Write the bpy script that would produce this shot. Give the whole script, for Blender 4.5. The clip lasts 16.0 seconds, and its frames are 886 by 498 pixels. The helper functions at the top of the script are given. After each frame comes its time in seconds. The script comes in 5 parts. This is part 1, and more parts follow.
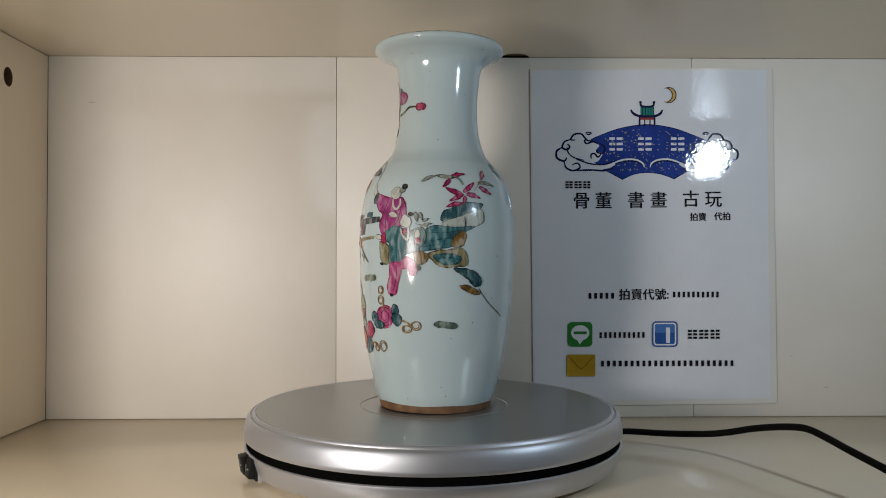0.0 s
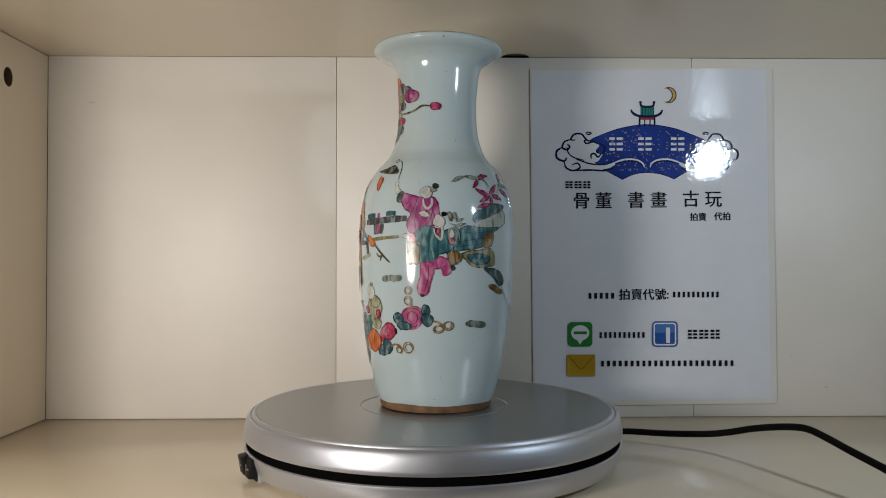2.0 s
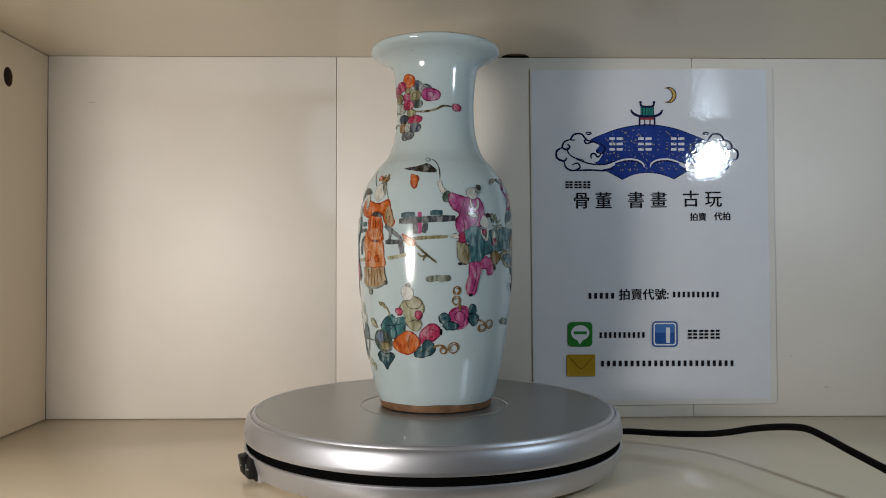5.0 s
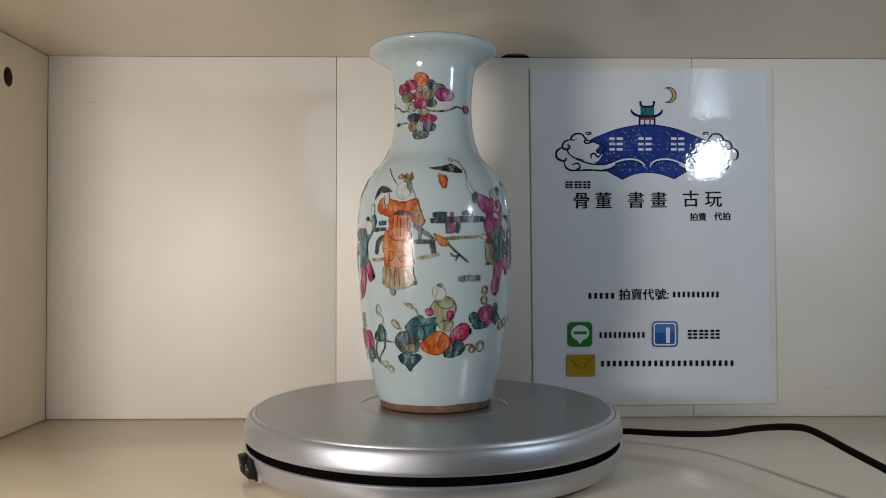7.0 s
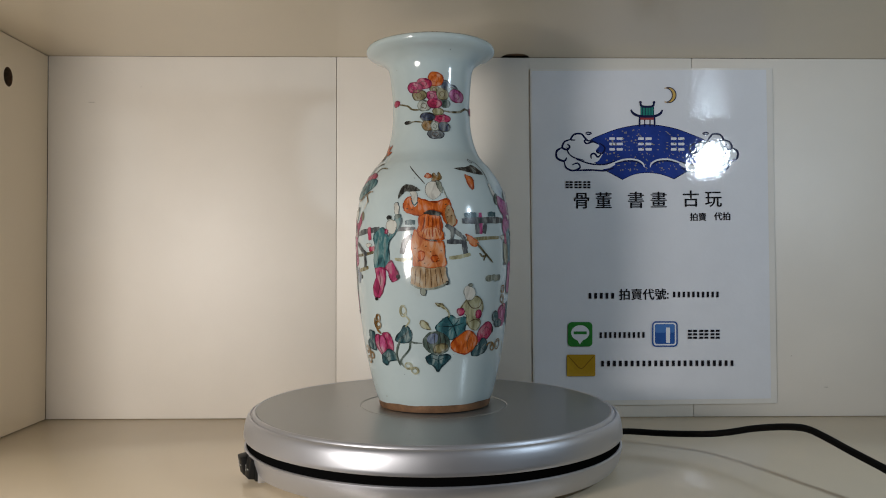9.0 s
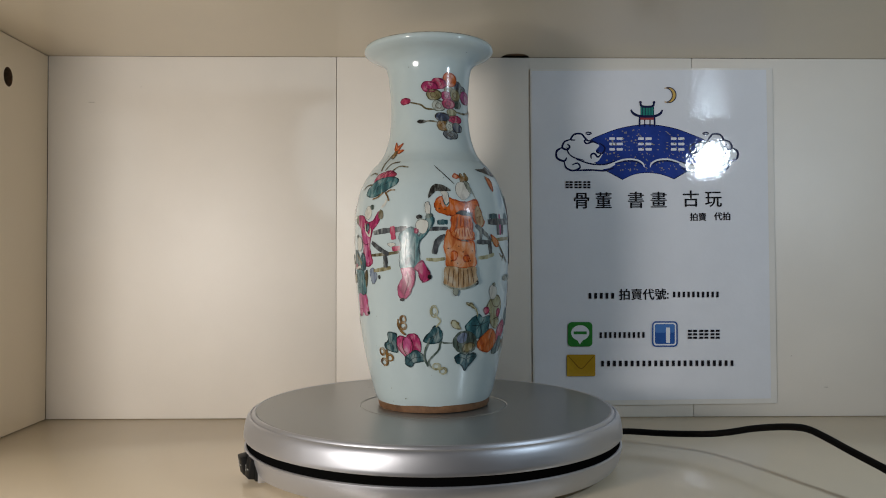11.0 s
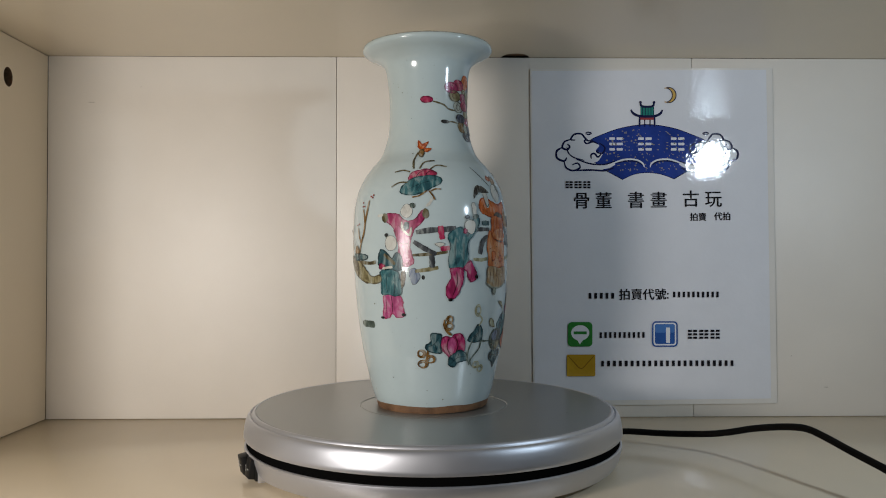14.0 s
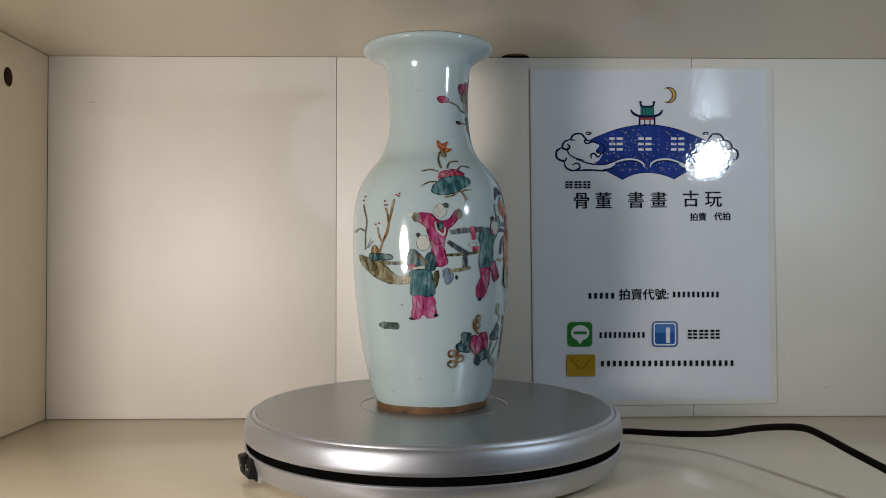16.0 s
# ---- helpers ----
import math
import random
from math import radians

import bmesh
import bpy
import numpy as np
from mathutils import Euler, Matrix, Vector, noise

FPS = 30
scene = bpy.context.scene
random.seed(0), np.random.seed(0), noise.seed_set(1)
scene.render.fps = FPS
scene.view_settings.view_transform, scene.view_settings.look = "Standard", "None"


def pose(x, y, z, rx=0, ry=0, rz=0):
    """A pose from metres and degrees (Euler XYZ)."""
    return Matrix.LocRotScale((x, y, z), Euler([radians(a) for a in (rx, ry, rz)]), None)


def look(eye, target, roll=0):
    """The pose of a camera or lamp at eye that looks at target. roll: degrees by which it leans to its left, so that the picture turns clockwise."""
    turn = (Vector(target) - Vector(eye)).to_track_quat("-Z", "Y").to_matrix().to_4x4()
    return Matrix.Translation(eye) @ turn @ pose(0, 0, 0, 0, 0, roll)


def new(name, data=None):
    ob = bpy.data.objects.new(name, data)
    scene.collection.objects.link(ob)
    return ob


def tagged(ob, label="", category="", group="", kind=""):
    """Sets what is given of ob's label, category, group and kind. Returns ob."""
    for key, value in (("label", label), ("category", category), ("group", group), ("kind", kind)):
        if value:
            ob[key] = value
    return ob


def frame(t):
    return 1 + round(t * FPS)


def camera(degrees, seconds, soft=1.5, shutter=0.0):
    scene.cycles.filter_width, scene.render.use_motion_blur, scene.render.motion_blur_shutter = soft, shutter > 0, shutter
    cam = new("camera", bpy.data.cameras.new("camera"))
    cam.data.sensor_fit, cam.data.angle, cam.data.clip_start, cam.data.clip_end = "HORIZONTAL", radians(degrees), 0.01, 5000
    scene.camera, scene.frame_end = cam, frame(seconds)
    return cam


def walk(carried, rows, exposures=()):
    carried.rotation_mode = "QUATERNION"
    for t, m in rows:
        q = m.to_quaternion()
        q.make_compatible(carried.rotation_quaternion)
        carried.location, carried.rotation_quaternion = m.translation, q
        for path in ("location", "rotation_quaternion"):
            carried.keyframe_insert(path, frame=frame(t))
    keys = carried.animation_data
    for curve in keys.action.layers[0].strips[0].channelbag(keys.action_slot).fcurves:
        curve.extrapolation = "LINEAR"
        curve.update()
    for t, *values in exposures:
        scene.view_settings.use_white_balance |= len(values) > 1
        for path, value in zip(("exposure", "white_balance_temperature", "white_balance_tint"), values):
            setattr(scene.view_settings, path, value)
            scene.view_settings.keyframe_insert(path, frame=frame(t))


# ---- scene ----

# ---- camera: fixed on a stand before the shelf ----
EYE = Vector((0.0, -0.6951, 0.1425))
cam = camera(60.19, 16.0, soft=1.0)
HEADING, LIFT = radians(0.953), radians(0.874)
AIM = EYE + Vector((math.sin(HEADING) * math.cos(LIFT), math.cos(HEADING) * math.cos(LIFT), math.sin(LIFT)))
walk(cam, [(0.0, look(EYE, AIM, -0.045)), (16.0, look(EYE, AIM, -0.045))], exposures=[(0.0, 0.0, 6500, 10), (16.0, 0.0, 6500, 10)])

# ---- light: a large warm round lamp, a small upright cool lamp, a dim room ----
world = bpy.data.worlds.new("world")
scene.world = world
world.use_nodes = True
world.node_tree.nodes["Background"].inputs[0].default_value = (0.9, 0.95, 1.0, 1)
world.node_tree.nodes["Background"].inputs[1].default_value = 0.02


def disk_lamp(name, at, to, radius, watts, colour, spread=180):
    d = bpy.data.lights.new(name, "AREA")
    d.shape, d.size, d.energy, d.color, d.spread = "DISK", 2 * radius, watts, colour, radians(spread)
    ob = new(name, d)
    ob.matrix_basis = look(at, to)
    return ob


disk_lamp("warm_round_lamp", (-0.372, -0.650, 0.145), (-0.10, 0.0, 0.13), 0.070, 0.90, (1.0, 0.94, 0.88), 100)
cool = disk_lamp("cool_lamp", (0.426, -0.460, 0.296), (0.22, -0.02, 0.20), 0.018, 0.66, (0.69, 0.85, 1.0), 175)
cool.data.shape, cool.data.size_y = "ELLIPSE", 0.042

# ---- materials ----


def material(name, colour, rough=0.5, metal=0.0, coat=0.0, vary=0.06, scale=30.0, fine=400.0, bump=0.0, bump_scale=600.0,
             coat_rough=0.05, second=None, per_piece=0.0, spec=0.5, rough_vary=0.05):
    """A surface with variation at two scales, a fine relief and uneven gloss."""
    m = bpy.data.materials.new(name)
    m.use_nodes = True
    nt = m.node_tree
    n, ln = nt.nodes, nt.links
    b = n["Principled BSDF"]
    co = n.new("ShaderNodeTexCoord")
    big, small = n.new("ShaderNodeTexNoise"), n.new("ShaderNodeTexNoise")
    big.inputs["Scale"].default_value, small.inputs["Scale"].default_value = scale, fine
    big.inputs["Detail"].default_value, small.inputs["Detail"].default_value = 4, 3
    for t in (big, small):
        ln.new(co.outputs["Object"], t.inputs["Vector"])
    mix = n.new("ShaderNodeMix")
    mix.data_type = "RGBA"
    c = Vector(colour)
    lo = Vector(second) if second else c * (1 - 2 * vary)
    hi = c * (1 + vary)
    mix.inputs["A"].default_value = (*lo, 1)
    mix.inputs["B"].default_value = (*[min(v, 0.95) for v in hi], 1)
    add = n.new("ShaderNodeMath")
    add.operation = "MULTIPLY_ADD"
    add.inputs[1].default_value = 0.45
    ln.new(small.outputs["Fac"], add.inputs[0])
    half = n.new("ShaderNodeMapRange")
    half.inputs["From Min"].default_value, half.inputs["From Max"].default_value = 0.3, 0.7
    half.inputs["To Max"].default_value = 0.62
    ln.new(big.outputs["Fac"], half.inputs["Value"])
    ln.new(half.outputs["Result"], add.inputs[2])
    ln.new(add.outputs[0], mix.inputs["Factor"])
    ln.new(mix.outputs["Result"], b.inputs["Base Color"])
    rr = n.new("ShaderNodeMapRange")
    rr.inputs["From Min"].default_value, rr.inputs["From Max"].default_value = 0.3, 0.7
    rr.inputs["To Min"].default_value, rr.inputs["To Max"].default_value = max(rough - rough_vary, 0.02), rough + rough_vary
    ln.new(big.outputs["Fac"], rr.inputs["Value"])
    ln.new(rr.outputs["Result"], b.inputs["Roughness"])
    b.inputs["Metallic"].default_value = metal
    b.inputs["Specular IOR Level"].default_value = spec
    b.inputs["Coat Weight"].default_value = coat
    b.inputs["Coat Roughness"].default_value = coat_rough
    if bump:
        rel, bp = n.new("ShaderNodeTexNoise"), n.new("ShaderNodeBump")
        rel.inputs["Scale"].default_value, rel.inputs["Detail"].default_value = bump_scale, 2
        bp.inputs["Strength"].default_value, bp.inputs["Distance"].default_value = bump, 0.0005
        ln.new(co.outputs["Object"], rel.inputs["Vector"])
        ln.new(rel.outputs["Fac"], bp.inputs["Height"])
        ln.new(bp.outputs["Normal"], b.inputs["Normal"])
        ln.new(bp.outputs["Normal"], b.inputs["Coat Normal"])
    return m


WALL = material("white_melamine", (0.70, 0.662, 0.605), 0.45, vary=0.04, scale=9, fine=900, bump=1.0, bump_scale=950, spec=0.15, coat=1.0, coat_rough=0.25)
# the embossed grain shows in the gloss alone
WALL.node_tree.links.remove(WALL.node_tree.nodes["Principled BSDF"].inputs["Normal"].links[0])
BOARD = material("cream_melamine", (0.77, 0.655, 0.485), 0.19, vary=0.025, scale=5, fine=700, bump=0.06, bump_scale=700, rough_vary=0.02)
# deeper copy of the cream melamine: the underside's shade is in the colour
CEIL = material("cream_melamine_shaded", (0.70, 0.615, 0.475), 0.24, vary=0.03, scale=5, fine=700, bump=0.06, bump_scale=700, rough_vary=0.02)
# brown-black backing: the dark behind notch, joints and peg hole is in its colour
CORE = material("darkened_particle_board", (0.07, 0.045, 0.028), 0.9, vary=0.3, scale=200, fine=900)
ROOM = material("room_paint", (0.30, 0.29, 0.27), 0.8, vary=0.05, scale=3, fine=80)
SILVER = material("silver_paint", (0.60, 0.61, 0.65), 0.43, metal=0.80, vary=0.02, scale=20, fine=2500, bump=0.12, bump_scale=2500)
DISC = material("brushed_grey_plate", (0.345, 0.355, 0.352), 0.33, metal=0.75, vary=0.04, scale=12, fine=1500, bump=0.03, bump_scale=1800, rough_vary=0.015)
BLACK = material("black_plastic", (0.008, 0.008, 0.008), 0.5, spec=0.25, vary=0.1, scale=40)
HOLE = material("drilled_chipboard", (0.17, 0.105, 0.06), 0.9, vary=0.25, scale=300, fine=1200)
LIP = material("worn_lip", (0.36, 0.37, 0.33), 0.3, vary=0.3, scale=220, fine=700, second=(0.10, 0.085, 0.06))
SCUFF = material("grey_scuff", (0.22, 0.19, 0.15), 0.6)
VOID = material("black_gap", (0.004, 0.004, 0.004), 0.9, spec=0.0)
MARK = material("white_print", (0.38, 0.38, 0.37), 0.5)
CABLE = material("black_rubber", (0.004, 0.0035, 0.003), 0.7, spec=0.12, vary=0.15, scale=60, bump=0.05)
GLAZE = material("pale_celadon_glaze", (0.485, 0.58, 0.595), 0.12, coat=0.45, coat_rough=0.03, vary=0.03, scale=14, fine=260, bump=0.05, bump_scale=70)
FOOT = material("unglazed_brown_clay", (0.20, 0.105, 0.05), 0.6, vary=0.3, scale=110, fine=900, bump=0.3, bump_scale=500, second=(0.05, 0.024, 0.011))

# ---- mesh helpers ----


def mesh_of(bm, name, mats, smooth=True):
    bmesh.ops.recalc_face_normals(bm, faces=bm.faces)
    me = bpy.data.meshes.new(name)
    bm.to_mesh(me)
    bm.free()
    for m in (mats if isinstance(mats, (list, tuple)) else [mats]):
        me.materials.append(m)
    if smooth:
        for p in me.polygons:
            p.use_smooth = True
        me.set_sharp_from_angle(angle=radians(32))
    return me


def part(name, bm, mats, parent=None, label="", smooth=True):
    ob = new(name, mesh_of(bm, name, mats, smooth))
    ob.parent = parent
    return tagged(ob, label)


def box(bm, x0, x1, y0, y1, z0, z1, bevel=0.0, mat=0):
    r = bmesh.ops.create_cube(bm, size=1.0, matrix=Matrix.Translation(((x0 + x1) / 2, (y0 + y1) / 2, (z0 + z1) / 2)) @ Matrix.Diagonal((x1 - x0, y1 - y0, z1 - z0, 1)))
    fs = {f for v in r["verts"] for f in v.link_faces}
    for f in fs:
        f.material_index = mat
    if bevel:
        es = {e for f in fs for e in f.edges}
        bmesh.ops.bevel(bm, geom=list(es), offset=bevel, segments=2, affect="EDGES", profile=0.5)
    return bm


def lathe(bm, profile, steps=96, mat=0):
    """A turned body from (radius, height) pairs; a radius of 0 closes it."""
    rings = []
    for r, z in profile:
        if r < 1e-6:
            rings.append([bm.verts.new((0, 0, z))])
        else:
            rings.append([bm.verts.new((r * math.cos(math.tau * i / steps), r * math.sin(math.tau * i / steps), z)) for i in range(steps)])
    for a, b in zip(rings, rings[1:]):
        for i in range(steps):
            j = (i + 1) % steps
            vs = [a[i % len(a)], a[j % len(a)], b[j % len(b)], b[i % len(b)]]
            vs = [v for k, v in enumerate(vs) if v not in vs[:k]]
            if len(vs) > 2:
                bm.faces.new(vs).material_index = mat
    return bm


def plate(bm, outer, holes, thick, place):
    """A flat plate with holes, drawn in 2D and put in place by a matrix; thick goes along its own z."""
    es = []
    for loop in (outer, *holes):
        vs = [bm.verts.new((x, y, 0)) for x, y in loop]
        es += [bm.edges.new((vs[i], vs[(i + 1) % len(vs)])) for i in range(len(vs))]
    bmesh.ops.triangle_fill(bm, edges=es, use_beauty=True)
    r = bmesh.ops.extrude_face_region(bm, geom=list(bm.faces))
    bmesh.ops.translate(bm, vec=(0, 0, thick), verts=[v for v in r["geom"] if isinstance(v, bmesh.types.BMVert)])
    bmesh.ops.transform(bm, matrix=place, verts=bm.verts)
    return bm


def spline(points, steps, closed=False):
    """A smooth line through a few points of any dimension."""
    p = [np.array(q, float) for q in points]
    n = len(p)
    out = []
    for i in range(n if closed else n - 1):
        a, b, c, d = (p[(i - 1) % n], p[i], p[(i + 1) % n], p[(i + 2) % n]) if closed else (p[max(i - 1, 0)], p[i], p[i + 1], p[min(i + 2, n - 1)])
        for k in range(steps):
            t = k / steps
            out.append(0.5 * (2 * b + (c - a) * t + (2 * a - 5 * b + 4 * c - d) * t * t + (3 * b - a - 3 * c + d) * t ** 3))
    if not closed:
        out.append(p[-1])
    return out


def tube(bm, path, radius, sides=14, flat=1.0):
    rings = []
    for i, q in enumerate(path):
        d = Vector(path[min(i + 1, len(path) - 1)]) - Vector(path[max(i - 1, 0)])
        d.normalize()
        s = d.cross(Vector((0, 0, 1))).normalized()
        u = s.cross(d)
        rings.append([bm.verts.new(Vector(q) + radius * (math.cos(math.tau * k / sides) * s + flat * math.sin(math.tau * k / sides) * u)) for k in range(sides)])
    for a, b in zip(rings, rings[1:]):
        for k in range(sides):
            bm.faces.new((a[k], a[(k + 1) % sides], b[(k + 1) % sides], b[k]))
    bm.faces.new(rings[0]), bm.faces.new(rings[-1])
    return bm


# ---- the shelf compartment ----
LEFT, RIGHT, TOP, FRONT = -0.3458, 0.575, 0.3282, -0.285
SEAMS = (-0.0854, 0.2401)


def shelf():
    back = part("wall_back", box(bmesh.new(), LEFT - 0.018, RIGHT + 0.018, 0.0075, 0.02, -0.018, TOP + 0.018), CORE)
    tagged(back, "dark backing board behind the white back panels", "wall", kind="structure")
    xs = (LEFT, *SEAMS, RIGHT)
    for x0, x1 in zip(xs, xs[1:]):
        p = part("panel", box(bmesh.new(), x0 + 0.0002, x1 - 0.0002, 0.0, 0.007, 0.0002, TOP - 0.0002, bevel=0.0003), WALL, back)
    for x, z, w in ((-0.3065, 0.2860, 0.0050), (0.3620, 0.0264, 0.0036), (-0.262, 0.300, 0.0010), (0.330, 0.055, 0.0008)):
        part("scuff", box(bmesh.new(), x - w / 2, x + w / 2, -0.00015, 0.0002, z, z + 0.0004), SCUFF, back)
    side = bmesh.new()
    hole = [(0.0651 + 0.0067 * math.cos(math.tau * k / 40), 0.2935 + 0.0080 * math.sin(math.tau * k / 40)) for k in range(40)]
    # drawn in (distance from the back, height)
    plate(side, [(0.0005, 0.0005), (-FRONT, 0.0005), (-FRONT, TOP - 0.0006), (0.0005, TOP - 0.0006)], [hole], 0.018, Matrix(((0, 0, -1, LEFT), (-1, 0, 0, 0), (0, 1, 0, 0), (0, 0, 0, 1))))
    for f in side.faces:
        c = f.calc_center_median()
        if abs(f.normal.x) < 0.5 and math.hypot(-c.y - 0.0651, c.z - 0.2935) < 0.0085:
            f.material_index = 1
    tagged(part("wall_left", side, [BOARD, HOLE], smooth=False), "cream melamine side panel with a drilled peg hole", "wall", kind="structure")
    # unseen sheet, added to close the peg hole so that it looks unlit
    tagged(part("wall_left_outer", box(bmesh.new(), LEFT - 0.024, LEFT - 0.0185, FRONT, 0.0, -0.018, TOP + 0.018), CORE), "unseen dark sheet added behind the side panel to darken its peg hole", "wall", kind="structure")
    tagged(part("wall_right", box(bmesh.new(), RIGHT, RIGHT + 0.018, FRONT, 0.0, -0.018, TOP + 0.018, bevel=0.0005), BOARD), "cream melamine side panel of the shelf", "wall", kind="structure")
    tagged(part("floor", box(bmesh.new(), LEFT - 0.018, RIGHT, FRONT, 0.0075, -0.018, 0.0, bevel=0.0005), BOARD), "glossy cream melamine shelf board", "floor", kind="structure")
    # upper board with a half-round cable notch against the back panel
    notch = [(0.0775 + 0.0125 * math.cos(a), -0.0135 * math.sin(a)) for a in [math.pi * k / 20 for k in range(21)]]
    top = plate(bmesh.new(), [(LEFT - 0.018, 0.0), (LEFT - 0.018, FRONT), (RIGHT, FRONT), (RIGHT, 0.0)] + notch, [], 0.018, Matrix.Translation((0, 0, TOP)))
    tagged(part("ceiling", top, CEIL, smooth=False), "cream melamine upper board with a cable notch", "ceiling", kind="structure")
    # added plate whose dark brown stands in for the dim inside of the notch
    cap = plate(bmesh.new(), [(0.0775 + 0.0122 * math.cos(math.pi * k / 20), -0.0004 - 0.0130 * math.sin(math.pi * k / 20)) for k in range(21)], [], 0.002, Matrix.Translation((0, 0, TOP + 0.0016)))
    tagged(part("trim", cap, HOLE, smooth=False), "dark brown plate added in the cable notch for its dim inside", "trim", kind="structure")
    # unseen lid, added so that no light falls into the notch from above
    tagged(part("ceiling_lid", box(bmesh.new(), LEFT - 0.018, RIGHT, FRONT, 0.0, TOP + 0.0185, TOP + 0.022), BOARD), "unseen cream lid added over the upper board to keep its notch dark", "ceiling", kind="structure")
    # the dim room round the shelf
    x0, x1, y0, y1, z0, z1, w = -1.15, 1.25, -1.45, 0.03, -0.55, 0.95, 0.05
    for name, size, label in (("floor_room", (x0, x1, y0, y1, z0 - w, z0), "plain floor of the dim room"), ("ceiling_room", (x0, x1, y0, y1, z1, z1 + w), "plain ceiling of the dim room"),
                              ("wall_room_left", (x0 - w, x0, y0, y1, z0 - w, z1 + w), "plain painted wall of the dim room"), ("wall_room_right", (x1, x1 + w, y0, y1, z0 - w, z1 + w), "plain painted wall of the dim room"),
                              ("wall_room_rear", (x0 - w, x1 + w, y0 - w, y0, z0 - w, z1 + w), "plain painted wall behind the camera"), ("wall_room_behind_shelf", (x0 - w, x1 + w, y1, y1 + w, z0 - w, z1 + w), "plain painted wall behind the shelf")):
        tagged(part(name, box(bmesh.new(), *size), ROOM, smooth=False), label, name.split("_")[0], kind="structure")


# ---- turntable ----
AXIS = Vector((0.0024, -0.1408, 0.0))
PLATE_Z = 0.0391


def turntable():
    tt = tagged(new("turntable"), "round silver motorised display turntable with black gap", "turntable")
    tt.matrix_basis = Matrix.Translation(AXIS)
    low = [(0.0, 0.0035), (0.122, 0.0035), (0.1285, 0.0045), (0.1305, 0.0075), (0.1318, 0.0120), (0.1326, 0.0155), (0.1325, 0.0172), (0.1318, 0.0178), (0.1290, 0.0179), (0.0, 0.0181)]
    part("base", lathe(bmesh.new(), low, 160), SILVER, tt, "silver lower housing")
    part("gap_ring", lathe(bmesh.new(), [(0.0, 0.0178), (0.1311, 0.0178), (0.1311, 0.0236), (0.0, 0.0236)], 160), VOID, tt, "black recessed gap")
    for k in range(4):
        a = math.tau * (k + 0.5) / 4
        f = lathe(bmesh.new(), [(0, 0), (0.008, 0), (0.008, 0.0036), (0, 0.0036)], 20)
        bmesh.ops.translate(f, vec=(0.1 * math.cos(a), 0.1 * math.sin(a), 0), verts=f.verts)
        part("rubber_foot", f, BLACK, tt)
    top = [(0.0, 0.0232), (0.1316, 0.0232), (0.1326, 0.0234), (0.1330, 0.0242), (0.1329, 0.0262), (0.1325, 0.0295), (0.1319, 0.0328), (0.1311, 0.0353), (0.1303, 0.0366), (0.1296, 0.0373),
           (0.1290, 0.0376), (0.1286, 0.0375), (0.1283, 0.0369), (0.1277, 0.0369), (0.1274, 0.0378), (0.1270, 0.0387), (0.1263, 0.0393), (0.1256, 0.0394), (0.1250, 0.0391), (0.1247, 0.0387), (0.1240, 0.0386), (0.0, 0.0386)]
    platter = part("platter", lathe(bmesh.new(), top, 200), SILVER, tt, "silver rotating upper shell")
    part("top_plate", lathe(bmesh.new(), [(0.0, 0.0386), (0.1244, 0.0386), (0.1246, 0.0390), (0.1243, PLATE_Z), (0.0530, PLATE_Z), (0.0526, 0.0387), (0.0518, 0.0387), (0.0514, PLATE_Z), (0.0, PLATE_Z)], 200), DISC, platter, "dark grey satin top plate with a ring groove", smooth=False)
    dust, rnd = bmesh.new(), random.Random(3)
    for _ in range(34):
        a, r, e = rnd.uniform(0, math.tau), 0.124 * math.sqrt(rnd.uniform(0.12, 0.95)), rnd.choice((0.0002, 0.00025, 0.0003, 0.0006))
        m = Matrix.Translation((r * math.cos(a), r * math.sin(a), PLATE_Z + 0.00008)) @ pose(0, 0, 0, 0, 0, rnd.uniform(0, 180)) @ Matrix.Diagonal((e * rnd.uniform(1, 2), e, 0.0002, 1))
        for v in bmesh.ops.create_icosphere(dust, subdivisions=1, radius=0.6, matrix=m)["verts"]:
            for f in v.link_faces:
                f.material_index = 0 if e > 0.00022 else 1
    tagged(part("dust", dust, [MARK, BLACK], platter, "pale and dark dust specks"), kind="stuff")
    sw = bmesh.new()
    box(sw, -0.0130, 0.0130, -0.0035, 0.004, -0.0072, 0.0072, bevel=0.0005)
    switch = part("rocker_switch", sw, BLACK, tt, "black rocker switch with white marks")
    switch.matrix_basis = pose(-0.1280 * math.sin(radians(64)), -0.1280 * math.cos(radians(64)), 0.0106, 0, 0, -64)
    for x, tip in ((-0.0063, 0.16), (0.0063, -0.16)):
        rk = box(bmesh.new(), -0.0056, 0.0056, -0.0028, 0.0028, -0.0060, 0.0060, bevel=0.0007)
        bmesh.ops.transform(rk, matrix=Matrix.Translation((x, -0.0042 if x > 0 else -0.0058, 0)) @ Matrix.Rotation(tip, 4, "X"), verts=rk.verts)
        part("rocker", rk, BLACK, switch)
        y = -0.0075 if x > 0 else -0.0091
        ring = bmesh.new()
        for k in range(20):
            q = [ring.verts.new((x - 0.0024 + r * math.cos(math.tau * (k + d) / 20), y, 1.3 * r * math.sin(math.tau * (k + d) / 20))) for d in (0, 1) for r in (0.0011, 0.0016)]
            ring.faces.new((q[0], q[1], q[3], q[2]))
        box(ring, x + 0.0014, x + 0.0036, y - 0.0002, y + 0.0002, -0.0003, 0.0003)
        part("switch_mark", ring, MARK, switch, "white switch marks", smooth=False)
    part("switch_frame", box(bmesh.new(), 0.0131, 0.0150, -0.0022, 0.004, -0.0080, 0.0066, bevel=0.0005), SILVER, switch, "silver edge of the switch opening")
    return tt, platter, switch


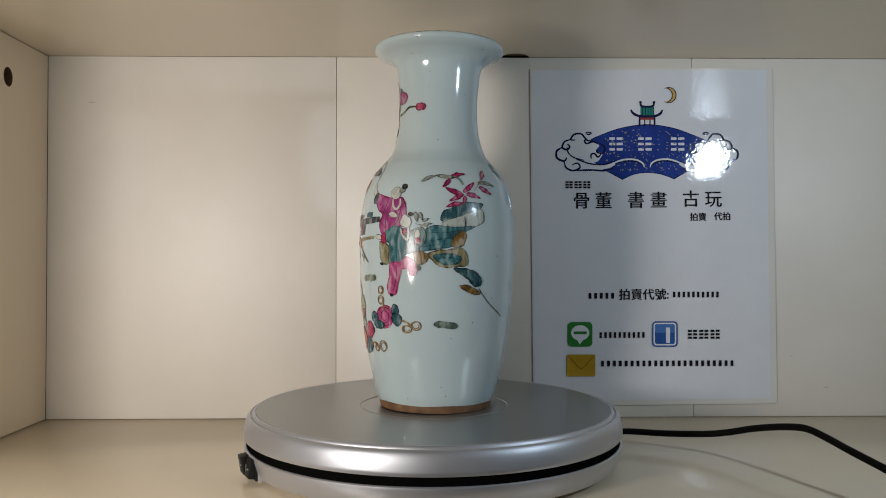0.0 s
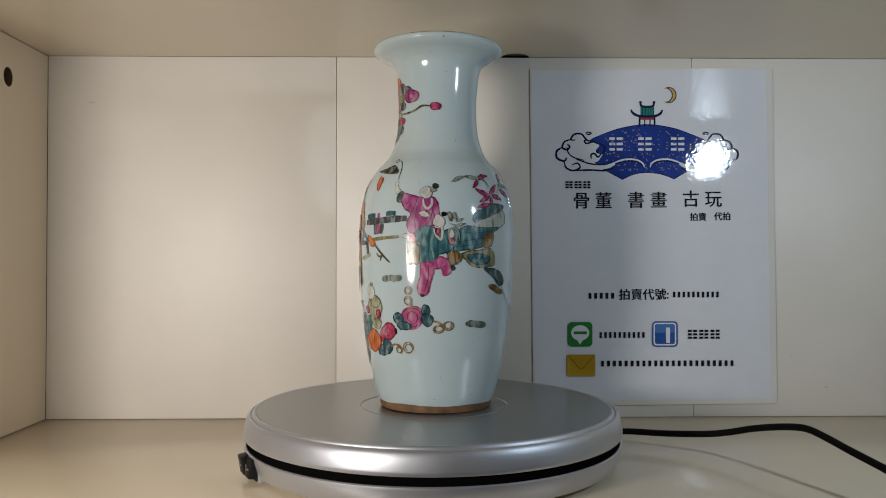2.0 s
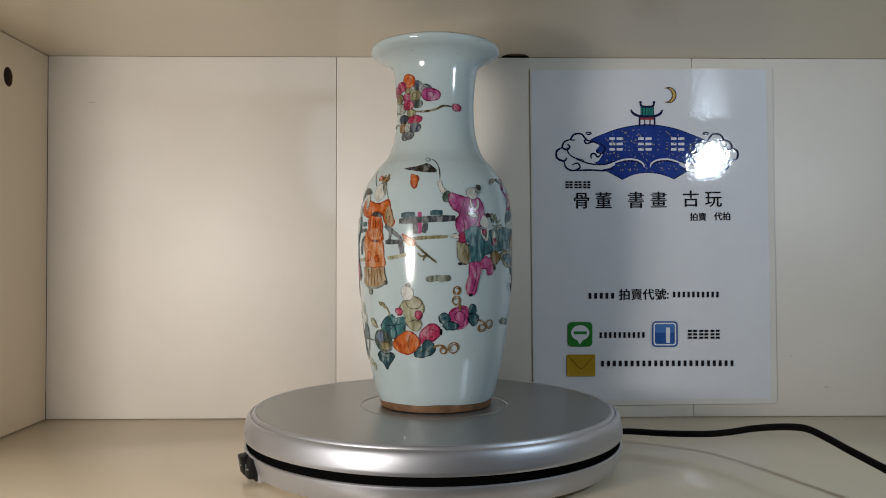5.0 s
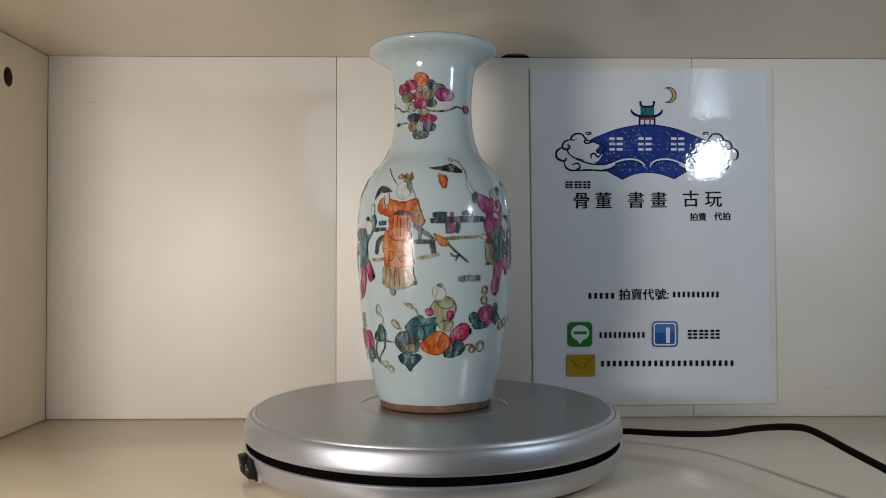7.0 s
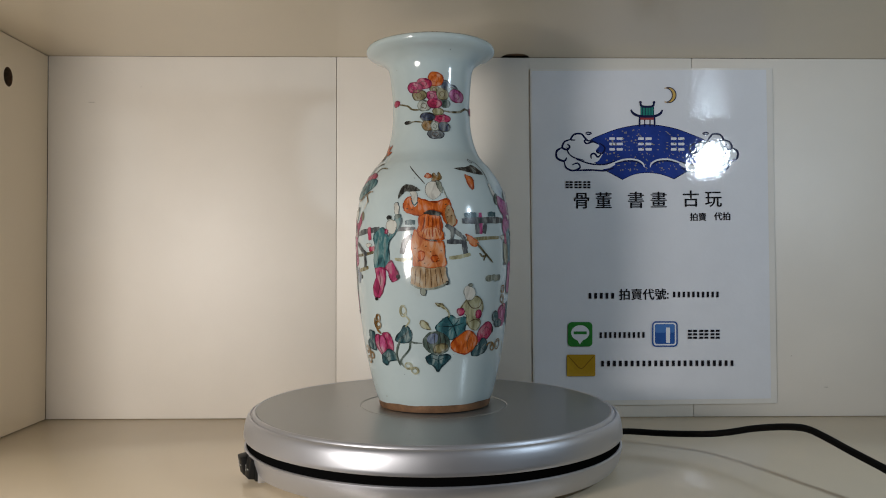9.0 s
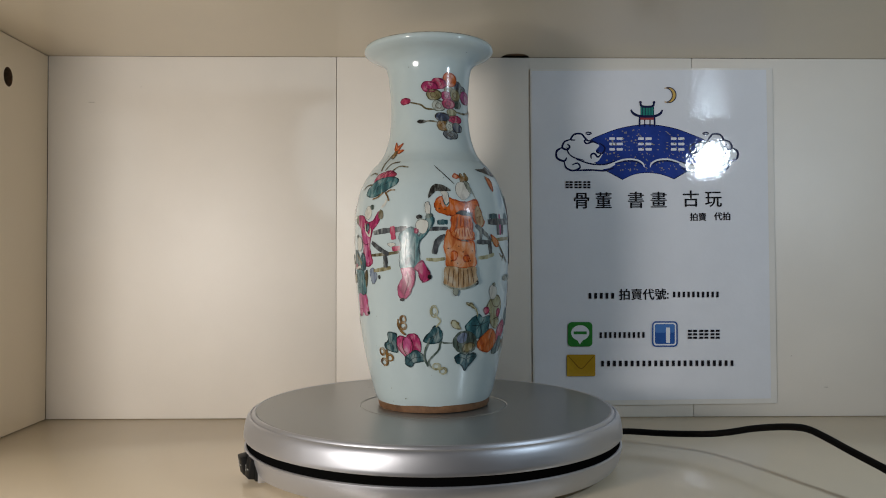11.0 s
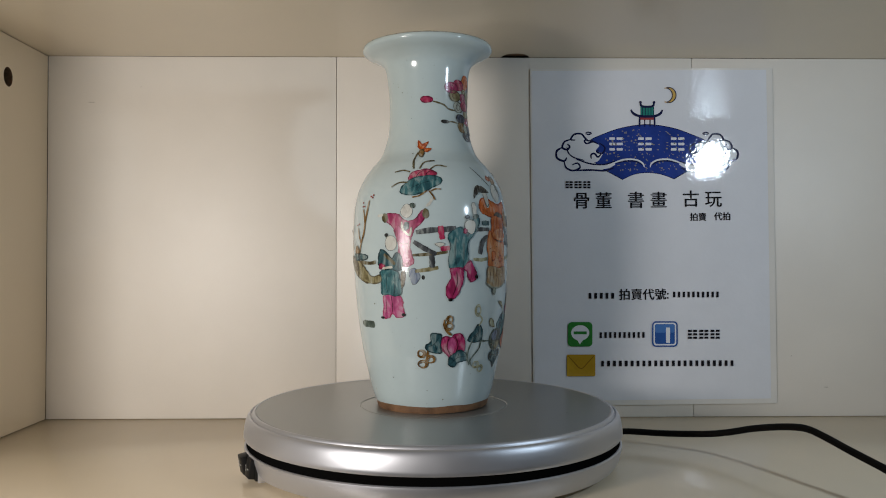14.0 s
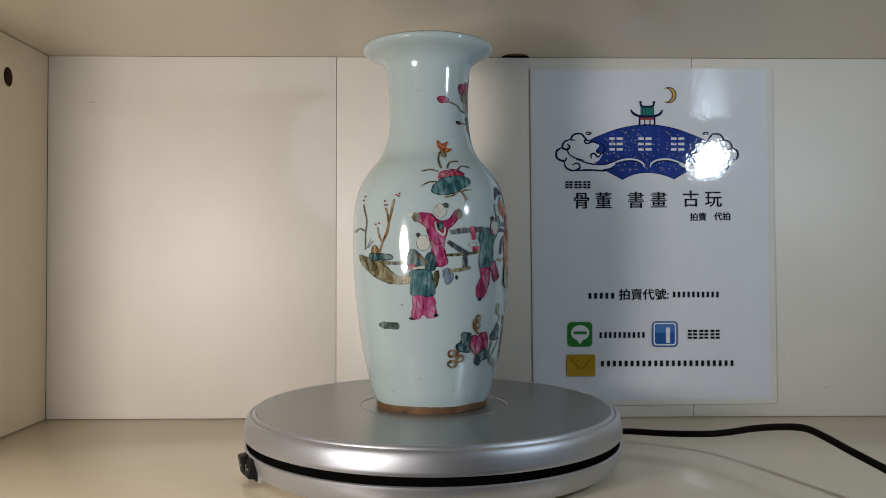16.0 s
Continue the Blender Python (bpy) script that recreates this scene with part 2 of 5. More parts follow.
# ---- the vase ----
PROFILE = [(0.0, 0.004), (0.034, 0.004), (0.0362, 0.0008), (0.0392, 0.0), (0.0400, 0.0024), (0.0403, 0.0049)]
BODY = [(0.0408, 0.0050), (0.0429, 0.0105), (0.0459, 0.0228), (0.0494, 0.0390), (0.0518, 0.0553), (0.0536, 0.0715), (0.0548, 0.0878), (0.0554, 0.1040), (0.0556, 0.1162),
        (0.0553, 0.1283), (0.0548, 0.1365), (0.0536, 0.1446), (0.0516, 0.1527), (0.0478, 0.1609), (0.0421, 0.1692), (0.0384, 0.1733), (0.0339, 0.1795), (0.0303, 0.1898),
        (0.0286, 0.2000), (0.0281, 0.2103), (0.0282, 0.2205), (0.0291, 0.2307), (0.0301, 0.2388), (0.0322, 0.2440), (0.0380, 0.2484), (0.0434, 0.2509), (0.0463, 0.2531), (0.0467, 0.2550),
        (0.0461, 0.2564), (0.0446, 0.2568)]
SMOOTH = [tuple(q) for q in spline(BODY, 4)]
OUT_Z = np.array([z for r, z in SMOOTH[:-8]])
OUT_R = np.array([r for r, z in SMOOTH[:-8]])


def vase():
    v = tagged(new("vase"), "pale celadon porcelain baluster vase with famille rose painting", "vase")
    inner = [(0.0421, 0.2555), (0.034, 0.2480), (0.0265, 0.238), (0.0245, 0.21), (0.027, 0.19), (0.045, 0.16), (0.0515, 0.115), (0.046, 0.04), (0.036, 0.008), (0.0, 0.007)]
    pot = lathe(bmesh.new(), SMOOTH + inner, 160)
    for q in pot.verts:
        if q.co.z < 0.0056 and math.hypot(q.co.x, q.co.y) > 0.0405:
            q.co.z += 0.0007 * noise.noise((q.co.x * 60, q.co.y * 60, 2)) + 0.00015 * noise.noise((q.co.x * 300, q.co.y * 400, 5))
    part("body", pot, GLAZE, v, "glazed pale celadon body with flared lip")
    part("lip_edge", lathe(bmesh.new(), [(0.0443, 0.25665), (0.0452, 0.2571), (0.0459, 0.2568), (0.0462, 0.2563), (0.0452, 0.2560)], 160), LIP, v, "worn grey-brown lip edge")
    part("foot_ring", lathe(bmesh.new(), PROFILE + [(0.0395, 0.0058), (0.0, 0.0060)], 120), FOOT, v, "unglazed brown foot ring")
    return v


# ---- cable ----


def cable():
    pts = [(0.112, -0.080, 0.012), (0.1418, -0.100, 0.0102), (0.1572, -0.104, 0.0102), (0.1795, -0.116, 0.0113), (0.2032, -0.134, 0.0149), (0.2152, -0.146, 0.0188), (0.2257, -0.160, 0.0243),
           (0.2345, -0.176, 0.0289), (0.2414, -0.190, 0.0319), (0.2459, -0.200, 0.0326), (0.2502, -0.213, 0.0305), (0.2547, -0.231, 0.0271), (0.2594, -0.247, 0.0240), (0.2621, -0.258, 0.0221),
           (0.2655, -0.275, 0.0185), (0.269, -0.292, 0.0130), (0.271, -0.304, 0.0), (0.2725, -0.309, -0.03), (0.273, -0.310, -0.08)]
    ob = part("power_cable", tube(bmesh.new(), [tuple(q) for q in spline(pts, 8)], 0.00235, flat=1.0), CABLE)
    tagged(ob, "black rubber power cable looping off the turntable", "cable")


shelf()
tt, platter, switch = turntable()
vase_ob = vase()
cable()

# ---- the laminated notice on the back panel ----
UNIT = 0.000518


def film(name, colour, vary=0.02, second=None):
    return material(name, colour, 0.5, coat=1.0, coat_rough=0.045, vary=vary, scale=40, fine=600, bump=0.165, bump_scale=280, second=second, spec=0.0)


PAPER = film("laminated_paper", (0.68, 0.70, 0.75))
FILM = film("laminate_margin", (0.69, 0.67, 0.635))
INK = film("black_ink", (0.012, 0.012, 0.016), 0.1)
NAVY = film("navy_ink", (0.012, 0.016, 0.06), 0.1)
FANBLUE = film("fan_blue_ink", (0.022, 0.05, 0.26), 0.2)
FLECK = film("gold_fleck_ink", (0.28, 0.27, 0.20), 0.2)
MOON = film("moon_yellow_ink", (0.55, 0.36, 0.10), 0.08)
ROOF = film("roof_green_ink", (0.02, 0.20, 0.17), 0.1)
BEAM = film("beam_red_ink", (0.30, 0.05, 0.06), 0.1)
LEAFG = film("icon_green_ink", (0.045, 0.25, 0.045), 0.05, (0.02, 0.15, 0.03))
ICONB = film("icon_blue_ink", (0.035, 0.11, 0.36), 0.05, (0.02, 0.065, 0.24))
ICONL = film("icon_light_blue_ink", (0.07, 0.18, 0.46), 0.05)
MAIL = film("mail_yellow_ink", (0.52, 0.33, 0.03), 0.06, (0.36, 0.21, 0.015))
MAILD = film("mail_fold_ink", (0.22, 0.12, 0.012), 0.06)


def notice():
    p = tagged(new("poster"), "glossy laminated white notice with a blue fan emblem", "poster")
    p.matrix_basis = Matrix.Translation((0.20145, -0.0006, 0.16613)) @ pose(0, 0, 0, 0, -0.45, 0)
    W, H = 0.2157, 0.3005
    level = [0]

    def bow(x, z):
        """The sheet waves a little."""
        return -0.0004 - 0.0003 * noise.noise((x * 14, z * 11, 3))

    def bent(me):
        for v in me.vertices:
            v.co.y += bow(v.co.x, v.co.z)

    def sheet(name, x0, x1, z0, z1, y, mat, thick):
        bm = bmesh.new()
        nx, nz = 110, 150
        g = [[bm.verts.new((x0 + (x1 - x0) * i / nx, 0, z0 + (z1 - z0) * j / nz)) for i in range(nx + 1)] for j in range(nz + 1)]
        for j in range(nz):
            for i in range(nx):
                bm.faces.new((g[j][i], g[j][i + 1], g[j + 1][i + 1], g[j + 1][i]))
        r = bmesh.ops.extrude_face_region(bm, geom=list(bm.faces))
        bmesh.ops.translate(bm, vec=(0, -thick, 0), verts=[v for v in r["geom"] if isinstance(v, bmesh.types.BMVert)])
        bmesh.ops.translate(bm, vec=(0, y, 0), verts=bm.verts)
        ob = part(name, bm, mat, p)
        bent(ob.data)
        return ob

    sheet("laminate", -W / 2 - 0.0014, W / 2 + 0.0056, -H / 2 - 0.0045, H / 2 + 0.0018, 0.0, FILM, 0.0005)
    sheet("paper", -W / 2, W / 2, -H / 2, H / 2, -0.0005, PAPER, 0.0002)

    def at(u, v):
        """From the drawing's units to metres on the sheet, with the print's slight slant."""
        return (-0.00115 + UNIT * (u - 1150) - 0.0000062 * (v - 417), -0.00043 - 0.0000038 * (u - 1150) - 0.000516 * (v - 417))

    def ink(name, mat, *loops, label=""):
        """Closed outlines, printed flat on the sheet."""
        level[0] += 1
        bm = bmesh.new()
        y = -0.0008 - 0.000008 * level[0]
        for k, loop in enumerate(loops):
            one = bmesh.new()
            y -= 0.000003 if k < 12 else 0.0
            vs = [one.verts.new((*[c for c in (at(*q)[0], y, at(*q)[1])],)) for q in loop]
            es = [one.edges.new((vs[i], vs[(i + 1) % len(vs)])) for i in range(len(vs))]
            bmesh.ops.triangle_fill(one, edges=es, use_beauty=True, normal=(0, -1, 0))
            for _ in range(3):
                long = [e for e in one.edges if e.calc_length() > 0.006]
                if long:
                    bmesh.ops.subdivide_edges(one, edges=long, cuts=1)
                    bmesh.ops.triangulate(one, faces=one.faces)
            me = bpy.data.meshes.new("scrap")
            one.to_mesh(me), one.free()
            bm.from_mesh(me)
            bpy.data.meshes.remove(me)
        for f in bm.faces:
            f.normal_update()
            if f.normal.y > 0:
                f.normal_flip()
        me = bpy.data.meshes.new(name)
        bm.to_mesh(me), bm.free()
        bent(me)
        me.materials.append(mat)
        ob = new(name, me)
        ob.parent = p
        return tagged(ob, label)

    def rect(u0, v0, u1, v1, r=0.0):
        if not r:
            return [(u0, v0), (u1, v0), (u1, v1), (u0, v1)]
        out = []
        for cu, cv, a0 in ((u1 - r, v0 + r, -90), (u1 - r, v1 - r, 0), (u0 + r, v1 - r, 90), (u0 + r, v0 + r, 180)):
            out += [(cu + r * math.cos(radians(a0 + 15 * k)), cv + r * math.sin(radians(a0 + 15 * k))) for k in range(7)]
        return out

    def oval(u, v, ru, rv, n=28):
        return [(u + ru * math.cos(math.tau * k / n), v + rv * math.sin(math.tau * k / n)) for k in range(n)]

    def pen(width, *pts, closed=False, steps=6):
        q = spline(pts, steps, closed)
        n, l, r = len(q), [], []
        for i in range(n):
            d = q[min(i + 1, n - 1)] - q[max(i - 1, 0)]
            d = d / (np.hypot(*d) or 1)
            w = 0.66 * width * (0.55 + 0.45 * min(1, 5 * i / n, 5 * (n - 1 - i) / n))
            l.append((q[i][0] - d[1] * w, q[i][1] + d[0] * w)), r.append((q[i][0] + d[1] * w, q[i][1] - d[0] * w))
        return l + r[::-1]

    def flip(loop):
        return [(2 * 1145 - u, v) for u, v in loop]

    # emblem: fan, flecks, waves, clouds, pavilion, moon
    top = [tuple(q) for q in spline([(1036, 262), (1046, 249), (1065, 240), (1100, 228), (1145, 222), (1190, 228), (1225, 240), (1246, 249), (1255, 262)], 6)]
    low = [tuple(q) for q in spline([(1192, 317), (1170, 309), (1145, 306), (1122, 309), (1102, 318)], 5)]
    fan = top + [(1242, 284), (1225, 298)] + low + [(1068, 300), (1048, 284)]
    ink("fan_border", NAVY, [(1145 + (u - 1145) * 1.014, 268 + (v - 268) * 1.03) for u, v in fan])
    ink("fan", FANBLUE, fan, label="dark blue fan-shaped emblem")
    rnd = random.Random(5)
    flecks = []
    for _ in range(190):
        u, v = rnd.uniform(1070, 1225), rnd.uniform(230, 306)
        if v > 226 + 0.0035 * (u - 1145) ** 2:
            flecks.append(oval(u, v, rnd.uniform(0.5, 2.0), rnd.uniform(0.4, 1.7), 6))
    tagged(ink("gold_fleck", FLECK, *flecks), kind="stuff")
    for u in (1090, 1141, 1199):
        ink("emblem_mark", PAPER, *[rect(u - 12 + 13 * i, 244 + 9.5 * j, u - 2 + 14 * i, 248.5 + 9.5 * j, 1.2) for i in (0, 1) for j in (0, 1, 2)])
    cloud = [tuple(q) for q in spline([(1045, 250), (1030, 247), (1012, 250), (1003, 262), (1006, 275), (1020, 282), (1040, 287), (1055, 288), (1062, 281), (1066, 272), (1054, 268), (1060, 258)], 5, True)]
    wave = pen(6, (1004, 290), (1040, 296), (1070, 296), (1088, 290))
    crest = pen(2.2, (1080, 293), (1092, 287), (1108, 283), (1126, 284), (1137, 290), (1140, 297))
    lines = [pen(2.4, (1050, 250), (1040, 250), (1034, 244), (1028, 238), (1016, 239), (1010, 248), (1018, 249)),
             pen(2.6, (1010, 248), (999, 252), (995, 262), (1003, 266), (1008, 261), (1004, 256)),
             pen(2.8, (995, 262), (985, 269), (986, 281), (998, 286), (1003, 280)),
             pen(2.4, (998, 286), (1002, 298), (1014, 303), (1026, 298), (1022, 290), (1012, 293)),
             pen(2.4, (1014, 303), (1045, 302), (1070, 303), (1086, 298)),
             pen(2.0, (1020, 283), (1045, 291), (1070, 292), (1088, 286)),
             pen(2.2, (1060, 254), (1070, 262), (1066, 272), (1056, 270), (1060, 266)),
             pen(2.2, (1058, 256), (1050, 252), (1038, 255), (1034, 250), (1040, 248)),
             pen(2.4, (1046, 282), (1046, 275), (1052, 273), (1058, 279), (1064, 273)),
             pen(1.8, (1003, 262), (1006, 272), (1016, 280), (1034, 285)),
             pen(1.8, (1090, 290), (1108, 286), (1126, 287), (1136, 293)),
             pen(1.8, (1036, 237), (1041, 235), (1046, 237), (1041, 239), closed=True)]
    for m in (lambda q: q, flip):
        ink("cloud", PAPER, m(cloud))
        ink("wave", PAPER, m(wave))
        ink("wave", PAPER, m(crest))
        for q in lines:
            ink("cloud_line", NAVY, m(q))
    ink("pavilion_roof", ROOF, rect(1133, 190, 1157, 206))
    ink("pavilion_beam", BEAM, rect(1132, 208, 1158, 213))
    ink("pavilion_lines", NAVY, pen(3.4, (1116, 195), (1121, 202), (1133, 206.5), (1157, 206.5), (1168, 202), (1172, 195)), pen(3, (1133, 182), (1136, 189), (1154, 189), (1157, 182)),
        rect(1130, 206, 1133, 225), rect(1139.5, 213, 1141.5, 225), rect(1149, 213, 1151, 225), rect(1156.5, 206, 1159.5, 225), *[rect(1136 + 5 * k, 191, 1137.2 + 5 * k, 205) for k in range(5)], oval(1133, 182, 2.6, 2.6, 10), oval(1157, 182, 2.6, 2.6, 10))

    def crescent(grow):
        a = [(1183 + (13 + grow) * math.cos(t), 169 + (13.5 + grow) * math.sin(t)) for t in [radians(-125 + 250 * k / 24) for k in range(25)]]
        b = [(1177.5 + (12.2 - grow) * math.cos(t), 169 + (12.6 - grow) * math.sin(t)) for t in [radians(97 - 194 * k / 24) for k in range(25)]]
        return a + b
    ink("moon_edge", NAVY, crescent(0.9))
    level[0] += 6
    ink("moon", MOON, crescent(-0.7))

    # lettering
    def words(body, u, v, em):
        level[0] += 1
        c = bpy.data.curves.new("lettering", "FONT")
        c.body, c.size, c.align_x, c.align_y, c.offset = body, em * UNIT, "CENTER", "CENTER", 0.00001
        tmp = new("lettering", c)
        me = bpy.data.meshes.new_from_object(tmp.evaluated_get(bpy.context.evaluated_depsgraph_get()))
        bpy.data.objects.remove(tmp)
        bold = bmesh.new()
        for k in range(3):
            x, z = at(u + 0.35 * (k - 1), v + 0.3 * (k % 2))
            copy = me.copy()
            copy.transform(Matrix.Translation((x, -0.0008 - 0.000008 * level[0] - 0.000004 * k, z)) @ pose(0, 0, 0, 90, 0, 0))
            bold.from_mesh(copy)
            bpy.data.meshes.remove(copy)
        bold.to_mesh(me), bold.free()
        bent(me)
        me.materials.clear()
        me.materials.append(INK)
        ob = new("lettering", me)
        ob.parent = p
        return ob

    for body, u, v, em in (("骨", 1029, 358, 31), ("董", 1068, 358, 31), ("書", 1125, 357, 31), ("畫", 1165, 357, 31), ("古", 1222, 355, 31), ("玩", 1262, 355, 31), ("拍賣", 1235, 386, 15), ("代拍", 1278, 385, 15), ("拍賣代號:", 1139, 523, 21)):
        words(body, u, v, em)

    def bars(u0, u1, v, h, n, mat=INK):
        step = (u1 - u0) / n
        for k in range(n):
            ink("text_bar", mat, rect(u0 + step * (k + 0.26), v - h / 2, u0 + step * (k + 0.74), v + h / 2))
    bars(1039, 1089, 524, 10, 5)
    bars(1188, 1273, 522, 10, 10)
    bars(1059, 1142, 593, 10, 10)
    bars(1061, 1299, 643, 10, 23)
    for u0, v, s in ((1000, 328, 15.5), (1215, 592, 20)):
        for k in range(3):
            u = u0 + k * s
            ink("text_mark", INK, *[rect(u + s * (0.06 + 0.46 * i), v + s * (0.3 * j - 0.39), u + s * (0.40 + 0.46 * i), v + s * (0.3 * j - 0.20)) for i in (0, 1) for j in (0, 1, 2)])
    # three app icons
    ink("app_icon", LEAFG, rect(1005, 570, 1048, 613, 7), label="green rounded app icon")
    ink("speech_bubble", PAPER, oval(1026.5, 589, 16, 13.5), [(1020, 600), (1033, 600), (1026, 609)])
    ink("icon_bar", LEAFG, rect(1015, 586.5, 1038, 591.5))
    ink("app_icon", ICONB, rect(1153, 569, 1198, 614, 7), label="blue rounded app icon")
    ink("icon_border", PAPER, rect(1155.5, 571.5, 1195.5, 611.5, 5))
    ink("icon_field", ICONB, rect(1158, 574, 1193, 609, 3.5))
    ink("icon_sheen", ICONL, rect(1158.5, 574.5, 1192.5, 589, 3))
    ink("icon_bar", PAPER, rect(1177.5, 580, 1184.5, 607))
    ink("mail_icon", MAIL, rect(1003, 627, 1053, 665, 2.5), label="yellow envelope icon")
    ink("mail_fold", MAILD, pen(1.5, (1005, 629), (1016, 641), (1028, 652), (1040, 641), (1051, 629), steps=3))


notice()

# ---- enamel painting on the vase: (degrees round the body, millimetres up) ----
def enamel(name, colour, pale=None):
    """Brushed enamel: dark pooled streaks, the plain colour, thin places where the glaze shows."""
    m = material("enamel_" + name, colour, 0.30, coat=0.2, coat_rough=0.12, scale=160, fine=900, bump=0.12, bump_scale=450, rough_vary=0.06, spec=0.28)
    n, ln = m.node_tree.nodes, m.node_tree.links
    c = Vector(colour) * 0.82
    co = n.new("ShaderNodeTexCoord")
    stretch = n.new("ShaderNodeVectorMath")
    stretch.operation = "MULTIPLY"
    stretch.inputs[1].default_value = (1, 1, 0.4)
    tex, ramp = n.new("ShaderNodeTexNoise"), n.new("ShaderNodeValToRGB")
    tex.inputs["Scale"].default_value, tex.inputs["Detail"].default_value, tex.inputs["Distortion"].default_value = 260, 5, 0.6
    dark = Vector(pale) * 0.72 if pale else c * 0.45
    thin = c.lerp(Vector((0.56, 0.62, 0.58)), 0.32 if pale else 0.08)
    e = ramp.color_ramp.elements
    e[0].position, e[0].color = 0.36, (*dark, 1)
    e[1].position, e[1].color = 0.66, (*thin, 1)
    mid = e.new(0.50)
    mid.color = (*c, 1)
    ln.new(co.outputs["Object"], stretch.inputs[0])
    ln.new(stretch.outputs[0], tex.inputs["Vector"])
    ln.new(tex.outputs["Fac"], ramp.inputs["Fac"])
    ln.new(ramp.outputs["Color"], n["Principled BSDF"].inputs["Base Color"])
    return m


PINK = enamel("pink", (0.52, 0.10, 0.26), (0.38, 0.05, 0.17))
PURP = enamel("purple_pink", (0.40, 0.065, 0.23), (0.27, 0.035, 0.15))
MAG = enamel("magenta", (0.42, 0.035, 0.14), (0.28, 0.02, 0.085))
ROSE = enamel("rose", (0.48, 0.045, 0.12), (0.30, 0.025, 0.07))
WINE = enamel("wine", (0.10, 0.012, 0.03))
RED = enamel("red", (0.35, 0.03, 0.02))
TEAL = enamel("teal", (0.058, 0.185, 0.205), (0.028, 0.095, 0.115))
TEALD = enamel("dark_teal", (0.038, 0.11, 0.13), (0.016, 0.05, 0.065))
DGREEN = enamel("grey_green", (0.09, 0.13, 0.11), (0.045, 0.07, 0.06))
GREYG = enamel("pale_grey_green", (0.27, 0.30, 0.25), (0.12, 0.14, 0.11))
GREY = enamel("grey", (0.085, 0.095, 0.105), (0.045, 0.05, 0.055))
DGREY = enamel("dark_grey", (0.042, 0.039, 0.034), (0.018, 0.017, 0.016))
GREYB = enamel("grey_blue", (0.22, 0.26, 0.28), (0.11, 0.12, 0.13))
DBLUE = enamel("dark_blue", (0.06, 0.08, 0.14), (0.028, 0.035, 0.06))
BLUE = enamel("slate_blue", (0.16, 0.21, 0.31), (0.08, 0.10, 0.16))
OCHRE = enamel("ochre", (0.27, 0.15, 0.045), (0.13, 0.065, 0.016))
TAN = enamel("tan", (0.42, 0.29, 0.16), (0.30, 0.18, 0.085))
BROWN = enamel("brown_line", (0.11, 0.055, 0.025))
ORANGE = enamel("orange", (0.62, 0.15, 0.025), (0.44, 0.075, 0.012))
PEACHC = enamel("pale_orange", (0.62, 0.24, 0.085), (0.50, 0.13, 0.035))
OLIVE = enamel("olive", (0.28, 0.25, 0.13), (0.15, 0.13, 0.06))
OLIVEL = enamel("pale_olive", (0.40, 0.40, 0.25), (0.25, 0.24, 0.13))
OLIVED = enamel("dark_olive", (0.14, 0.115, 0.055), (0.065, 0.052, 0.025))
CREAM = enamel("cream", (0.66, 0.66, 0.58), (0.55, 0.55, 0.48))
CREAMG = enamel("pale_celadon", (0.46, 0.50, 0.45), (0.30, 0.33, 0.29))
SKIN = enamel("ivory", (0.66, 0.66, 0.60), (0.56, 0.56, 0.51))
BLACK_LINE = enamel("black", (0.012, 0.011, 0.011))
MAGD = enamel("deep_magenta", (0.24, 0.016, 0.075))
TEALX = enamel("blackish_teal", (0.016, 0.045, 0.055))
ORANGED = enamel("burnt_orange", (0.38, 0.062, 0.012))
POOL = {PINK: MAG, PURP: MAGD, ROSE: MAGD, MAG: MAGD, TEAL: TEALD, TEALD: TEALX, ORANGE: ORANGED, PEACHC: ORANGE, OLIVE: OLIVED, OCHRE: OLIVED, GREYB: DBLUE, DBLUE: DGREY, OLIVEL: OLIVE, CREAMG: GREYG}
OUTLINED = {WINE, BROWN, BLACK_LINE, RED}


